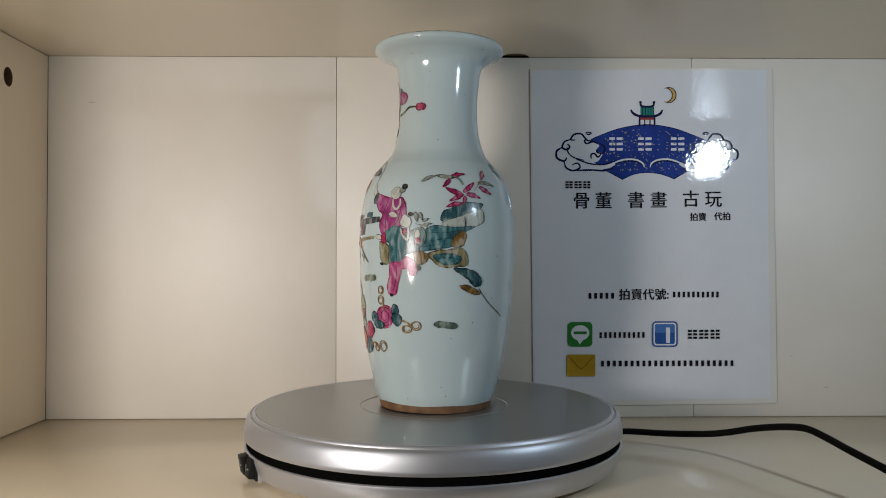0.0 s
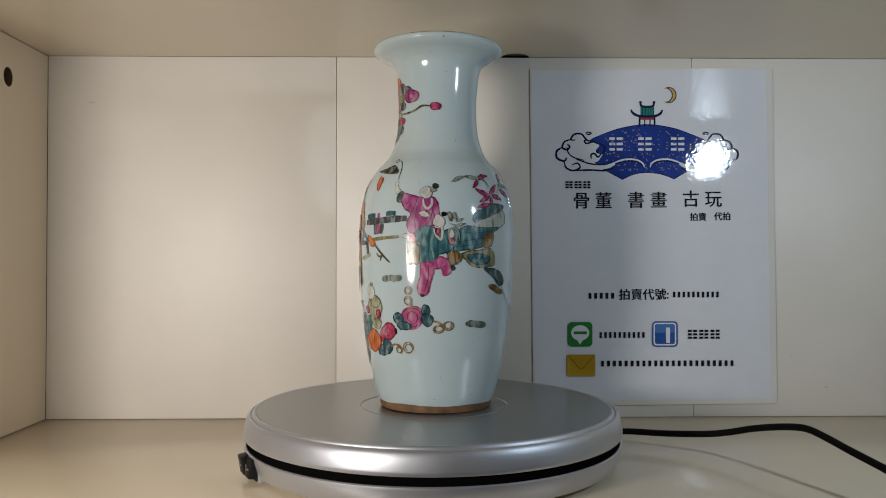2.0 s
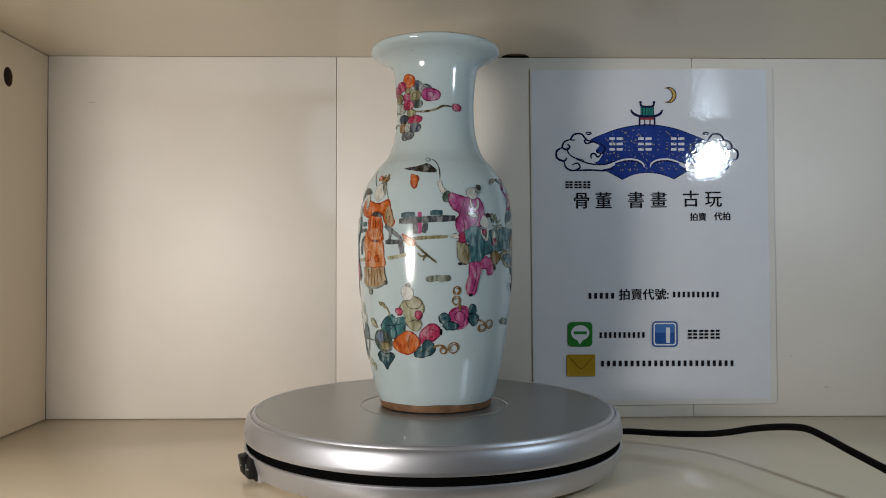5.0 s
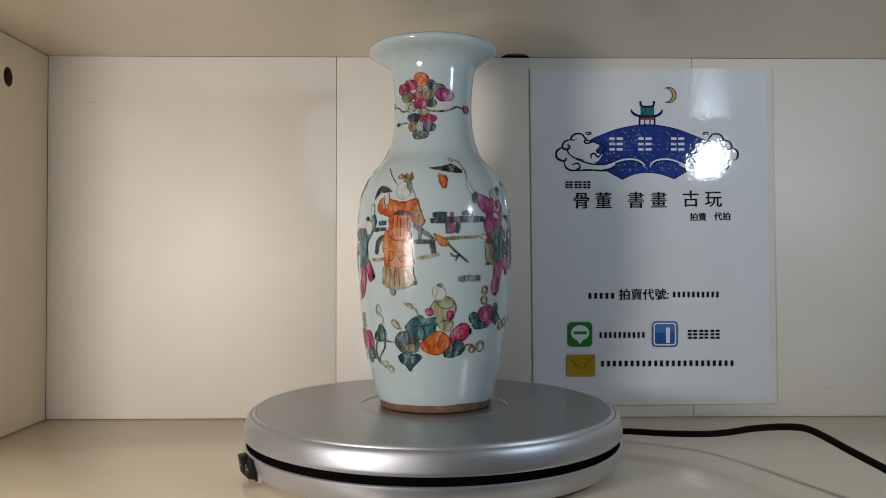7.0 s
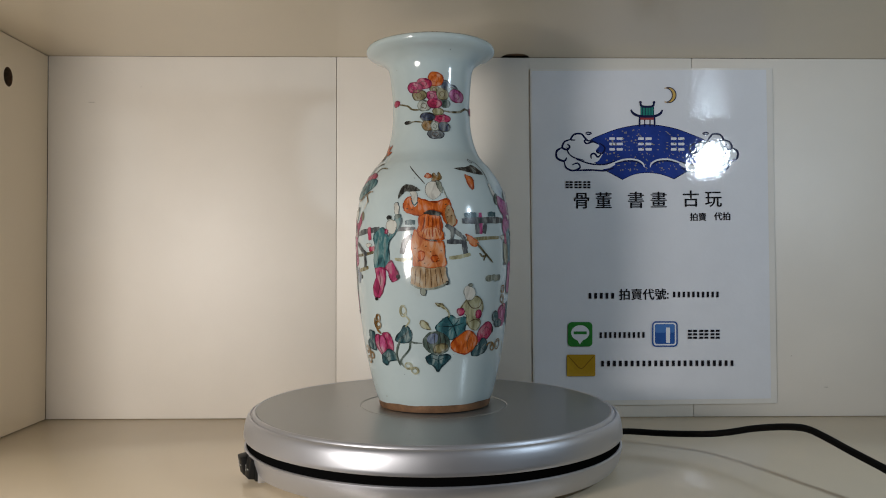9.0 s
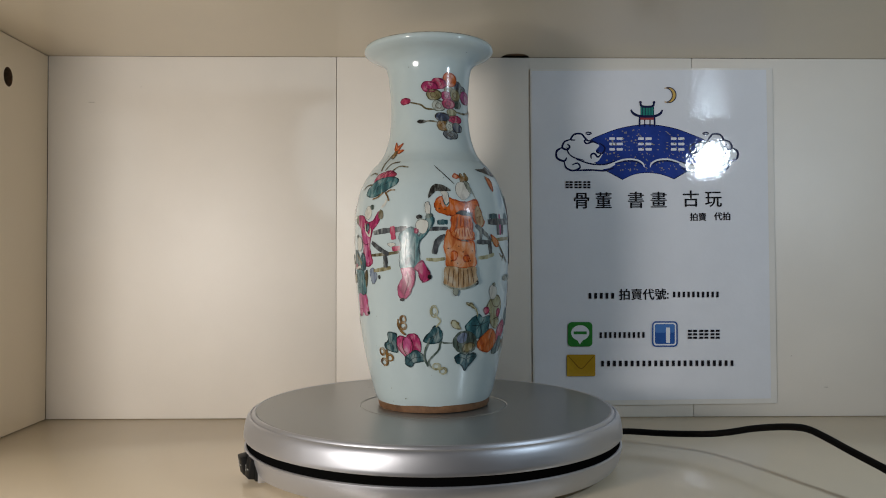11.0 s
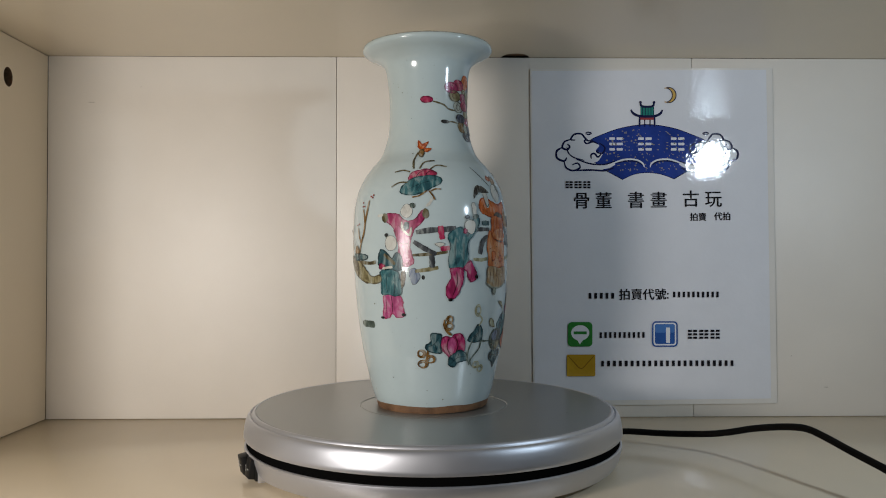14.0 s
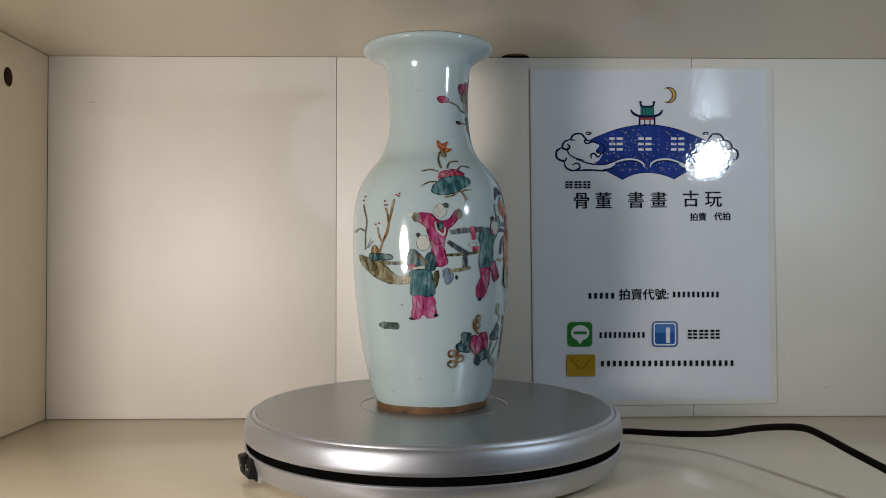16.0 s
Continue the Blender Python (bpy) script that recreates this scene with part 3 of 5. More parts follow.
class Motif:
    """One painted motif: washes, lines, ovals and petals of enamel that lie on the glaze."""

    count = 0

    def __init__(self, name, label, turn=0.0):
        self.turn = turn
        Motif.count += 1
        self.base = 0.0001 + 0.00011 * (Motif.count % 4)
        self.name, self.label, self.bm, self.mats, self.layer = name, label, bmesh.new(), [], 0
        self.rnd = random.Random(name + label)

    def slot(self, mat):
        if mat not in self.mats:
            self.mats.append(mat)
        return self.mats.index(mat)

    def lay(self, verts, lift):
        """Wrap flat drawing coordinates (degrees, mm) on the body."""
        for v in verts:
            a, z = radians(v.co.x + self.turn), v.co.y / 1000
            r = float(np.interp(z, OUT_Z, OUT_R)) + lift
            v.co = (r * math.sin(a), -r * math.cos(a), z)

    def lift(self):
        self.layer += 1
        return self.base + 0.000014 * min(self.layer, 70)

    def area(self, mat, loop):
        flat = bmesh.new()
        k = np.radians(np.interp(np.mean([q[1] for q in loop]) / 1000, OUT_Z, OUT_R) * 1000)
        vs = [flat.verts.new((q[0], q[1], 0)) for q in loop]
        es = [flat.edges.new((vs[i], vs[(i + 1) % len(vs)])) for i in range(len(vs))]
        bmesh.ops.triangle_fill(flat, edges=es, use_beauty=True)
        for _ in range(3):
            long = [e for e in flat.edges if math.hypot((e.verts[0].co.x - e.verts[1].co.x) * k, e.verts[0].co.y - e.verts[1].co.y) > 2.0]
            if long:
                bmesh.ops.subdivide_edges(flat, edges=long, cuts=1)
        bmesh.ops.triangulate(flat, faces=flat.faces)
        self.take(flat, mat)

    def take(self, flat, mat):
        lift = self.lift()
        self.lay(flat.verts, lift)
        s = self.slot(mat)
        new_v = {v: self.bm.verts.new(v.co) for v in flat.verts}
        for f in flat.faces:
            a, b, c = (v.co for v in f.verts[:3])
            n = (b - a).cross(c - a)
            vs = [new_v[v] for v in f.verts]
            if n.x * a.x + n.y * a.y < 0:
                vs.reverse()
            self.bm.faces.new(vs).material_index = s
        flat.free()

    def ribbon(self, mat, path, width, taper=0.35, closed=False, uneven=0.25):
        flat = bmesh.new()
        k = np.radians(np.interp(np.mean([q[1] for q in path]) / 1000, OUT_Z, OUT_R) * 1000)
        n, rows = len(path), []
        phase = self.rnd.random() * 9
        for i, q in enumerate(path):
            p0, p1 = (path[(i - 1) % n], path[(i + 1) % n]) if closed else (path[max(i - 1, 0)], path[min(i + 1, n - 1)])
            dx, dy = (p1[0] - p0[0]) * k, p1[1] - p0[1]
            d = math.hypot(dx, dy) or 1
            f = i / (n - 1)
            w = max(0.06, 0.5 * width * (1 + uneven * noise.noise((i * 0.35 + phase, phase, 0))))
            if not closed:
                w *= taper + (1 - taper) * min(1.0, 4.5 * f, 4.5 * (1 - f)) ** 0.6
            rows.append([flat.verts.new((q[0] + s * w * -dy / d / k, q[1] + s * w * dx / d, 0)) for s in (-1, -0.33, 0.33, 1)])
        if closed:
            rows.append(rows[0])
        for a, b in zip(rows, rows[1:]):
            for j in range(3):
                flat.faces.new((a[j], a[j + 1], b[j + 1], b[j]))
        self.take(flat, mat)

    def edge(self, mat, loop):
        """Pooled colour along a wash, and a fine broken contour where the painter drew one."""
        if mat in OUTLINED:
            return
        if mat in POOL:
            self.ribbon(POOL[mat], loop, 0.75, closed=True, uneven=1.7)
        if mat in (ORANGE, PEACHC, PINK, PURP, MAG, ROSE, TAN):
            fine = {ORANGE: ORANGED, PEACHC: ORANGED, TAN: BROWN}.get(mat, MAGD)
            self.ribbon(fine, loop, 0.16, closed=True, uneven=1.6)
        else:
            fine = GREY if mat in (SKIN, CREAM) else TEALX if mat in (TEAL, TEALD) else BROWN if mat is OCHRE else DGREY
            self.ribbon(fine, loop, 0.24, closed=True, uneven=1.5)

    def wash(self, mat, *points):
        loop = spline(points, 5, closed=True)
        loop = [(q[0] + 0.5 * noise.noise((i * 0.4, q[1], 1)), q[1] + 0.4 * noise.noise((i * 0.4, q[1], 7))) for i, q in enumerate(loop)]
        self.area(mat, loop)
        self.edge(mat, loop)

    def oval(self, mat, at, ra, rz):
        s = self.rnd.random() * 50
        loop = []
        for i in range(26):
            a = math.tau * i / 26
            w = 1 + 0.24 * noise.noise((math.cos(a) + s, math.sin(a), s))
            loop.append((at[0] + ra * w * math.cos(a), at[1] + rz * w * math.sin(a)))
        self.area(mat, loop)
        self.edge(mat, loop)

    def speck(self, mat, at, ra, rz):
        self.area(mat, [(at[0] + ra * math.cos(math.tau * i / 8), at[1] + rz * math.sin(math.tau * i / 8)) for i in range(8)])

    def ring(self, mat, width, at, ra, rz):
        """An open ring, or, for tendrils, a curl that winds inwards."""
        curl = mat in (OCHRE, OLIVEL)
        n = 40 if curl else 27
        path = []
        for i in range(n):
            f = 1 - 0.72 * max(0, i - 10) / n if curl else 1 - 0.5 * max(0, i - 14) / 12
            a = math.tau * i / 22 + 1.2 + self.layer
            ra, rz = (ra, rz) if i or not curl else (ra * 1.18, rz * 1.18)
            path.append((at[0] + ra * f * math.cos(a), at[1] + rz * f * math.sin(a)))
        self.ribbon(mat, path, width * 0.62 if curl else width)

    def line(self, mat, width, *points):
        self.ribbon(mat, spline(points, 7), width)

    def stroke(self, mat, width, *points):
        path = spline(points, 7)
        soft = self.name == "painted_cloud"
        self.ribbon(mat, path, width, taper=0.2 if soft else 0.75, uneven=0.12 if soft else 0.25)

    def petal(self, mat, width, a, b):
        k = np.radians(np.interp((a[1] + b[1]) / 2000, OUT_Z, OUT_R) * 1000)
        dx, dy = (b[0] - a[0]) * k, b[1] - a[1]
        d = math.hypot(dx, dy)
        bend = (self.rnd.random() - 0.5) * 0.16 * d
        left, right = [], []
        for i in range(13):
            f = i / 12
            w = 0.5 * width * math.sin(math.pi * min(1, 0.04 + 0.96 * f) ** 0.8)
            c = bend * math.sin(math.pi * f)
            for side, s in ((left, 1), (right, -1)):
                o = c + s * w
                side.append((a[0] + (dx * f - dy / d * o) / k, a[1] + dy * f + dx / d * o))
        loop = left + right[-2:0:-1]
        self.area(mat, loop)
        self.edge(mat, loop)

    def done(self):
        me = bpy.data.meshes.new(self.name)
        self.bm.to_mesh(me)
        self.bm.free()
        for mat in self.mats:
            me.materials.append(mat)
        for p in me.polygons:
            p.use_smooth = True
        ob = new(self.name, me)
        ob.parent = vase_ob
        return tagged(ob, self.label)


def paint_vase():
    m = Motif("painted_kite", "grey bat kite with an orange gourd on a thread")
    m.wash(DGREY, (-86.5, 164.7), (-77.9, 165.5), (-70.7, 166.8), (-65.7, 167.9), (-58.8, 164.4), (-58.3, 161.4), (-66.4, 161.6), (-76.0, 162.9))
    m.wash(ORANGE, (-77.5, 160.0), (-72.5, 158.6), (-71.3, 155.8), (-74.0, 150.7), (-77.4, 155.2))
    m.line(DGREY, 0.5, (-68.0, 171.0), (-66.3, 172.3), (-63.4, 170.9), (-65.1, 169.6), (-68.0, 171.0))
    m.line(DGREY, 0.6, (-62.4, 171.3), (-58.0, 169.0), (-55.3, 163.5), (-55.2, 156.2))
    m.done()
    m = Motif("painted_figure", "plain figure shape in a purple coat")
    m.wash(SKIN, (-56.8, 154.6), (-54.3, 155.0), (-53.3, 151.4), (-50.8, 148.7), (-52.4, 145.7), (-55.3, 148.4), (-56.2, 151.4))
    m.wash(DGREEN, (-53.5, 144.9), (-50.8, 148.3), (-47.9, 147.2), (-49.1, 141.1), (-52.7, 141.5))
    m.wash(PURP, (-47.9, 146.8), (-39.9, 145.0), (-33.8, 144.0), (-26.1, 143.9), (-22.9, 138.6), (-22.4, 131.1), (-23.8, 126.2), (-29.4, 124.5), (-36.3, 121.4), (-39.1, 118.4), (-43.7, 122.1), (-44.5, 128.0), (-42.1, 133.3), (-46.8, 137.0), (-49.1, 141.5))
    m.line(WINE, 0.4, (-37.5, 143.5), (-39.3, 138.2), (-42.1, 133.3))
    m.line(WINE, 0.4, (-26.6, 136.6), (-28.5, 129.0), (-33.5, 123.7))
    m.line(WINE, 0.4, (-39.8, 130.7), (-38.3, 125.1), (-39.1, 119.5))
    m.wash(OLIVE, (-43.7, 114.7), (-38.3, 114.0), (-35.5, 110.3), (-35.8, 100.6), (-40.2, 100.6), (-42.9, 103.5), (-43.7, 108.4))
    m.wash(ROSE, (-42.6, 118.4), (-39.1, 120.6), (-38.3, 114.7), (-41.8, 114.7))
    m.wash(SKIN, (-49.1, 119.1), (-44.1, 119.8), (-42.2, 117.3), (-45.3, 116.5))
    m.line(CREAM, 1.5, (-33.4, 143.2), (-32.8, 138.7), (-30.0, 136.5), (-27.2, 139.6), (-27.4, 143.4))
    m.wash(CREAM, (-36.2, 133.4), (-32.1, 134.9), (-28.9, 132.0), (-31.8, 130.8))
    m.oval(SKIN, (-31.4, 147.1), 4.5, 4.0)
    m.oval(GREYG, (-26.8, 149.2), 2.3, 1.9)
    m.oval(BLACK_LINE, (-25.1, 151.6), 2.3, 2.0)
    m.oval(BLACK_LINE, (-41.7, 100.2), 1.6, 1.1)
    m.done()
    m = Motif("painted_figure", "plain figure shape in a teal coat and pink trousers")
    m.wash(TEAL, (-39.5, 116.2), (-37.5, 122.1), (-31.9, 125.2), (-26.0, 123.8), (-20.8, 121.0), (-17.0, 122.6), (-11.0, 124.3), (-7.8, 119.1), (-9.5, 113.7), (-16.1, 108.3), (-22.5, 105.9), (-23.3, 101.1), (-29.3, 100.3), (-34.6, 100.6), (-35.9, 108.4), (-35.1, 114.0))
    m.wash(PINK, (-34.2, 100.2), (-26.8, 100.7), (-25.8, 95.4), (-27.9, 88.0), (-30.5, 79.8), (-35.5, 80.6), (-36.8, 85.0), (-34.9, 91.7))
    m.wash(PINK, (-26.0, 101.4), (-20.7, 104.8), (-16.0, 101.9), (-13.8, 95.5), (-18.6, 92.4), (-20.6, 97.3), (-25.0, 96.9))
    m.line(WINE, 0.4, (-29.3, 99.2), (-29.2, 91.7), (-31.9, 82.4))
    m.oval(BLACK_LINE, (-33.4, 79.4), 1.6, 1.1)
    m.oval(BLACK_LINE, (-12.8, 97.7), 1.5, 1.9)
    m.wash(OCHRE, (-16.5, 106.8), (-11.0, 108.7), (-8.8, 105.0), (-10.8, 100.4), (-14.4, 100.7))
    m.line(TEALD, 0.5, (-33.5, 120.7), (-34.3, 110.3), (-33.4, 101.4))
    m.line(TEALD, 0.5, (-28.2, 117.8), (-29.4, 108.5), (-28.5, 101.4))
    m.oval(SKIN, (-22.5, 128.4), 3.9, 4.1)
    m.oval(BLACK_LINE, (-19.1, 132.9), 1.9, 1.5)
    m.line(CREAM, 1.5, (-25.9, 123.6), (-24.3, 119.2), (-21.1, 116.2), (-20.0, 120.7), (-20.5, 124.4))
    m.oval(ROSE, (-23.1, 121.4), 1.4, 1.9)
    m.oval(CREAM, (-14.3, 120.0), 2.3, 3.0)
    m.oval(ROSE, (-13.8, 115.2), 1.9, 2.2)
    m.ring(GREYG, 0.9, (-12.3, 118.1), 3.8, 5.9)
    m.petal(GREYG, 2.4, (-16.4, 134.4), (-14.3, 127.7))
    m.petal(GREYG, 2.2, (-12.9, 134.1), (-10.5, 128.9))
    m.petal(GREYG, 1.8, (-10.5, 128.1), (-6.3, 130.1))
    m.petal(GREYG, 2.0, (-10.5, 125.2), (-4.4, 126.8))
    m.line(GREYG, 0.6, (-15.5, 126.6), (-9.7, 125.2), (-5.1, 123.8))
    m.done()
    m = Motif("painted_rock", "teal and ochre painted garden rock")
    m.wash(TEALD, (1.9, 129.9), (3.2, 134.4), (8.2, 136.8), (14.0, 140.1), (19.8, 141.1), (27.6, 141.6), (32.7, 140.7), (31.7, 138.0), (24.2, 134.9), (16.9, 132.6), (10.2, 130.1), (3.9, 128.4))
    m.wash(CREAMG, (3.9, 128.1), (16.8, 132.3), (30.9, 137.1), (33.6, 132.3), (32.8, 128.4), (26.5, 125.5), (19.0, 122.9), (12.3, 121.2), (4.0, 124.7))
    m.wash(TEAL, (-7.8, 123.4), (-2.0, 125.3), (6.0, 124.8), (16.7, 124.7), (26.5, 125.5), (19.0, 121.4), (14.5, 116.4), (10.2, 111.8), (2.1, 110.6), (-5.7, 109.3), (-15.3, 107.4), (-20.2, 107.7), (-20.3, 111.0), (-13.4, 114.1), (-8.5, 118.5))
    m.wash(OCHRE, (11.0, 118.2), (16.7, 122.1), (19.5, 120.3), (18.1, 113.9), (13.7, 111.5), (9.4, 112.6))
    m.wash(OLIVE, (-6.5, 106.8), (0.1, 109.1), (8.2, 109.9), (16.8, 110.9), (20.7, 105.3), (20.4, 99.7), (12.7, 98.8), (7.2, 98.0), (0.3, 99.4), (-3.7, 103.1))
    m.wash(TEAL, (-3.0, 105.7), (8.2, 107.0), (16.0, 104.9), (13.9, 101.1), (4.3, 100.2))
    m.wash(OCHRE, (-16.4, 106.6), (-11.4, 107.8), (-6.4, 106.0), (-8.3, 101.2), (-12.5, 100.0), (-15.2, 103.0))
    m.wash(TEALD, (11.4, 97.7), (17.2, 97.4), (25.5, 96.0), (32.0, 90.3), (31.1, 86.5), (26.0, 86.5), (22.2, 90.3), (16.4, 93.3), (12.8, 95.9))
    m.wash(OCHRE, (15.4, 86.2), (20.0, 86.5), (26.2, 84.6), (31.0, 80.8), (25.5, 80.8), (19.2, 83.5))
    m.line(DGREY, 0.6, (29.4, 85.4), (33.5, 80.7), (41.2, 73.7), (55.5, 65.3))
    m.line(TEALD, 0.6, (-5.8, 120.8), (6.0, 121.0), (19.0, 123.3))
    m.line(TEALD, 0.5, (-9.6, 114.8), (2.0, 116.5), (11.0, 118.2))
    m.line(TEALD, 0.5, (-11.5, 111.1), (-1.9, 112.7), (8.1, 113.7))
    m.line(TEALD, 0.5, (-0.6, 103.9), (8.2, 104.7), (14.7, 103.3))
    m.line(DGREY, 0.5, (18.2, 131.9), (19.0, 126.7), (17.2, 122.1))
    m.done()
    m = Motif("painted_flower", "crimson long-petalled flower with grey-green leaves")
    m.petal(MAG, 3, (17.1, 147.1), (5.3, 150.8))
    m.petal(MAG, 2.8, (18.2, 147.9), (27.7, 155.2))
    m.petal(MAG, 2.8, (20.5, 146.9), (31.5, 144.5))
    m.petal(MAG, 2.8, (18.0, 146.8), (8.0, 141.7))
    m.petal(MAG, 2.2, (19.3, 145.7), (17.7, 139.9))
    m.petal(MAG, 2.6, (16.4, 140.6), (5.7, 137.8))
    m.petal(MAG, 2.6, (9.1, 157.6), (21.4, 160.7))
    m.petal(MAG, 2.4, (8.5, 156.8), (3.5, 151.1))
    m.petal(MAG, 2.6, (39.8, 163.9), (34.7, 157.3))
    m.petal(MAG, 2.6, (31.8, 152.3), (42.3, 147.7))
    m.petal(GREYG, 2.4, (-12.8, 154.6), (-0.8, 159.2))
    m.petal(GREYG, 2.6, (-1.7, 159.2), (13.2, 158.2))
    m.line(GREYG, 1.0, (10.8, 158.9), (15.7, 156.8), (18.5, 152.6))
    m.petal(GREYG, 2.6, (30.7, 155.0), (47.4, 153.6))
    m.line(OCHRE, 0.5, (35.0, 157.8), (31.6, 154.3), (26.3, 149.2))
    m.petal(GREYG, 2.4, (62.1, 172.3), (57.6, 164.5))
    m.petal(GREYG, 2.2, (59.1, 166.7), (64.5, 159.4))
    m.line(DGREY, 0.5, (63.6, 173.3), (61.6, 166.1), (64.3, 157.4))
    m.done()
    m = Motif("painted_cloud", "small grey-green cloud dash")
    m.stroke(DGREEN, 4.6, (-2.3, 60.8), (3.6, 60.8), (10.2, 60.0), (15.3, 59.5))
    m.done()
    m = Motif("painted_cloud", "small grey-green cloud dash")
    m.stroke(GREYG, 4.4, (-56.9, 89.7), (-53.3, 90.5), (-48.2, 90.9))
    m.done()
    m = Motif("painted_peony", "pink peony with teal leaves and ochre scrolls", -1.3)
    m.oval(PINK, (-40.0, 64.6), 8.6, 7.5)
    m.ring(WINE, 0.5, (-40.0, 64.6), 4.3, 4.1)
    m.line(WINE, 0.5, (-46.2, 67.8), (-42.5, 70.9), (-35.6, 70.0), (-32.7, 65.6))
    m.line(WINE, 0.5, (-45.6, 61.4), (-41.8, 58.2), (-35.2, 59.9))
    m.oval(TEALD, (-30.0, 69.1), 3.0, 4.1)
    m.oval(TEALD, (-28.9, 63.1), 4.3, 4.1)
    m.oval(TEALD, (-50.7, 63.8), 3.9, 3.4)
    m.oval(TEALD, (-46.8, 59.1), 5.3, 3.0)
    m.line(OCHRE, 1.4, (-24.7, 62.8), (-20.2, 61.4), (-18.1, 59.2))
    m.ring(OCHRE, 1.4, (-20.6, 57.3), 3.3, 2.2)
    m.ring(OCHRE, 1.4, (-13.7, 59.7), 3.3, 2.6)
    m.ring(OCHRE, 1.4, (-42.5, 82.6), 2.4, 2.4)
    m.ring(OCHRE, 1.4, (-42.8, 75.8), 2.6, 2.6)
    m.line(OCHRE, 1.4, (-40.5, 74.4), (-39.7, 71.0), (-39.7, 69.1))
    m.done()
    m = Motif("painted_vine", "rose bud, teal leaves and ochre tendrils")
    m.wash(ROSE, (-70.1, 54.2), (-65.5, 58.8), (-60.0, 60.8), (-55.5, 57.5), (-55.1, 53.7), (-60.3, 49.6), (-64.6, 49.8), (-67.9, 46.7), (-69.6, 49.0))
    m.oval(BLACK_LINE, (-54.7, 55.3), 1.0, 2.2)
    m.wash(TEALD, (-74.6, 38.9), (-73.7, 43.9), (-68.8, 46.0), (-65.9, 49.8), (-61.2, 48.4), (-59.2, 43.2), (-62.8, 40.1), (-69.3, 38.4))
    m.line(TEALX, 0.5, (-72.0, 40.5), (-66.3, 43.8), (-61.7, 46.9))
    m.line(TEALX, 0.5, (-66.3, 43.8), (-61.9, 41.6))
    m.line(OCHRE, 1.4, (-60.4, 44.6), (-57.4, 46.2), (-54.0, 46.2), (-51.4, 45.1))
    m.ring(OCHRE, 1.4, (-52.7, 42.9), 2.4, 2.1)
    m.ring(OCHRE, 1.4, (-45.0, 44.4), 3.6, 3.2)
    m.line(WINE, 0.4, (-65.7, 54.3), (-62.2, 57.4), (-58.0, 55.2))
    m.line(WINE, 0.4, (-64.5, 51.4), (-60.2, 52.6))
    m.done()
    m = Motif("painted_figure", "plain seated figure shape in a pale olive robe", -1.3)
    m.wash(OLIVEL, (-84.4, 69.7), (-79.0, 76.6), (-72.1, 78.6), (-66.7, 74.9), (-65.6, 68.6), (-69.6, 64.4), (-67.2, 61.1), (-70.0, 56.1), (-75.5, 57.1), (-79.0, 61.5), (-79.7, 66.0))
    m.oval(SKIN, (-77.4, 80.7), 4.6, 4.9)
    m.oval(GREYG, (-76.8, 86.0), 1.8, 1.1)
    m.line(BROWN, 0.5, (-79.1, 75.4), (-75.5, 71.0), (-69.3, 71.1), (-66.7, 74.9))
    m.line(BROWN, 0.5, (-77.1, 61.6), (-71.5, 63.2), (-67.2, 60.3))
    m.oval(ROSE, (-84.0, 68.5), 2.8, 2.3)
    m.oval(ROSE, (-69.5, 66.3), 2.4, 2.6)
    m.petal(OLIVEL, 1.8, (-102.3, 74.5), (-93.3, 69.4))
    m.line(OLIVEL, 0.9, (-95.6, 71.2), (-92.9, 67.9), (-92.7, 64.8))
    m.done()
    m = Motif("painted_peach", "orange peach", -1.2)
    m.wash(ORANGE, (-90.8, 47.7), (-86.1, 51.7), (-77.9, 55.9), (-70.3, 51.2), (-69.8, 45.9), (-76.9, 40.7), (-83.7, 40.8), (-89.7, 43.5))
    m.line(BROWN, 0.5, (-75.8, 53.3), (-78.2, 48.3), (-77.6, 43.4))
    m.done()
    m = Motif("painted_leaf", "broad lobed teal leaf")
    m.wash(TEAL, (-103.4, 58.6), (-98.0, 63.9), (-92.5, 66.4), (-88.1, 63.9), (-83.2, 65.2), (-78.9, 62.3), (-81.8, 57.6), (-80.7, 53.1), (-87.3, 51.7), (-93.5, 50.2), (-99.9, 53.0))
    m.line(TEALX, 0.6, (-98.0, 59.1), (-90.6, 59.1), (-82.4, 61.2))
    m.line(TEALX, 0.5, (-94.7, 55.8), (-90.6, 59.1), (-86.5, 63.1))
    m.line(TEALX, 0.6, (-90.6, 59.1), (-87.7, 51.9))
    m.line(TEALX, 0.6, (-90.6, 59.1), (-95.0, 65.1))
    m.done()
    m = Motif("painted_melon", "grey-blue melon with a teal leaf beneath")
    m.wash(DGREEN, (-112.3, 51.5), (-107.3, 55.4), (-100.9, 55.4), (-95.2, 52.4), (-93.2, 47.8), (-94.9, 42.6), (-101.5, 40.3), (-108.0, 41.7), (-112.7, 46.2))
    m.line(DGREY, 0.5, (-107.3, 54.6), (-109.8, 48.9), (-107.5, 42.5))
    m.line(DGREY, 0.5, (-101.0, 54.6), (-99.9, 48.6), (-101.4, 41.1))
    m.wash(BLUE, (-109.5, 52.6), (-105.5, 54.6), (-102.0, 53.6), (-102.6, 49.0), (-106.5, 47.6), (-109.8, 49.2))
    m.wash(OLIVE, (-104.0, 46.6), (-97.0, 47.6), (-95.0, 44.6), (-100.4, 41.6), (-105.0, 42.6))
    m.line(DGREY, 0.4, (-104.0, 55.0), (-104.6, 48.8), (-103.6, 41.0))
    m.line(DGREY, 0.4, (-97.6, 53.6), (-96.2, 48.4), (-97.2, 42.4))
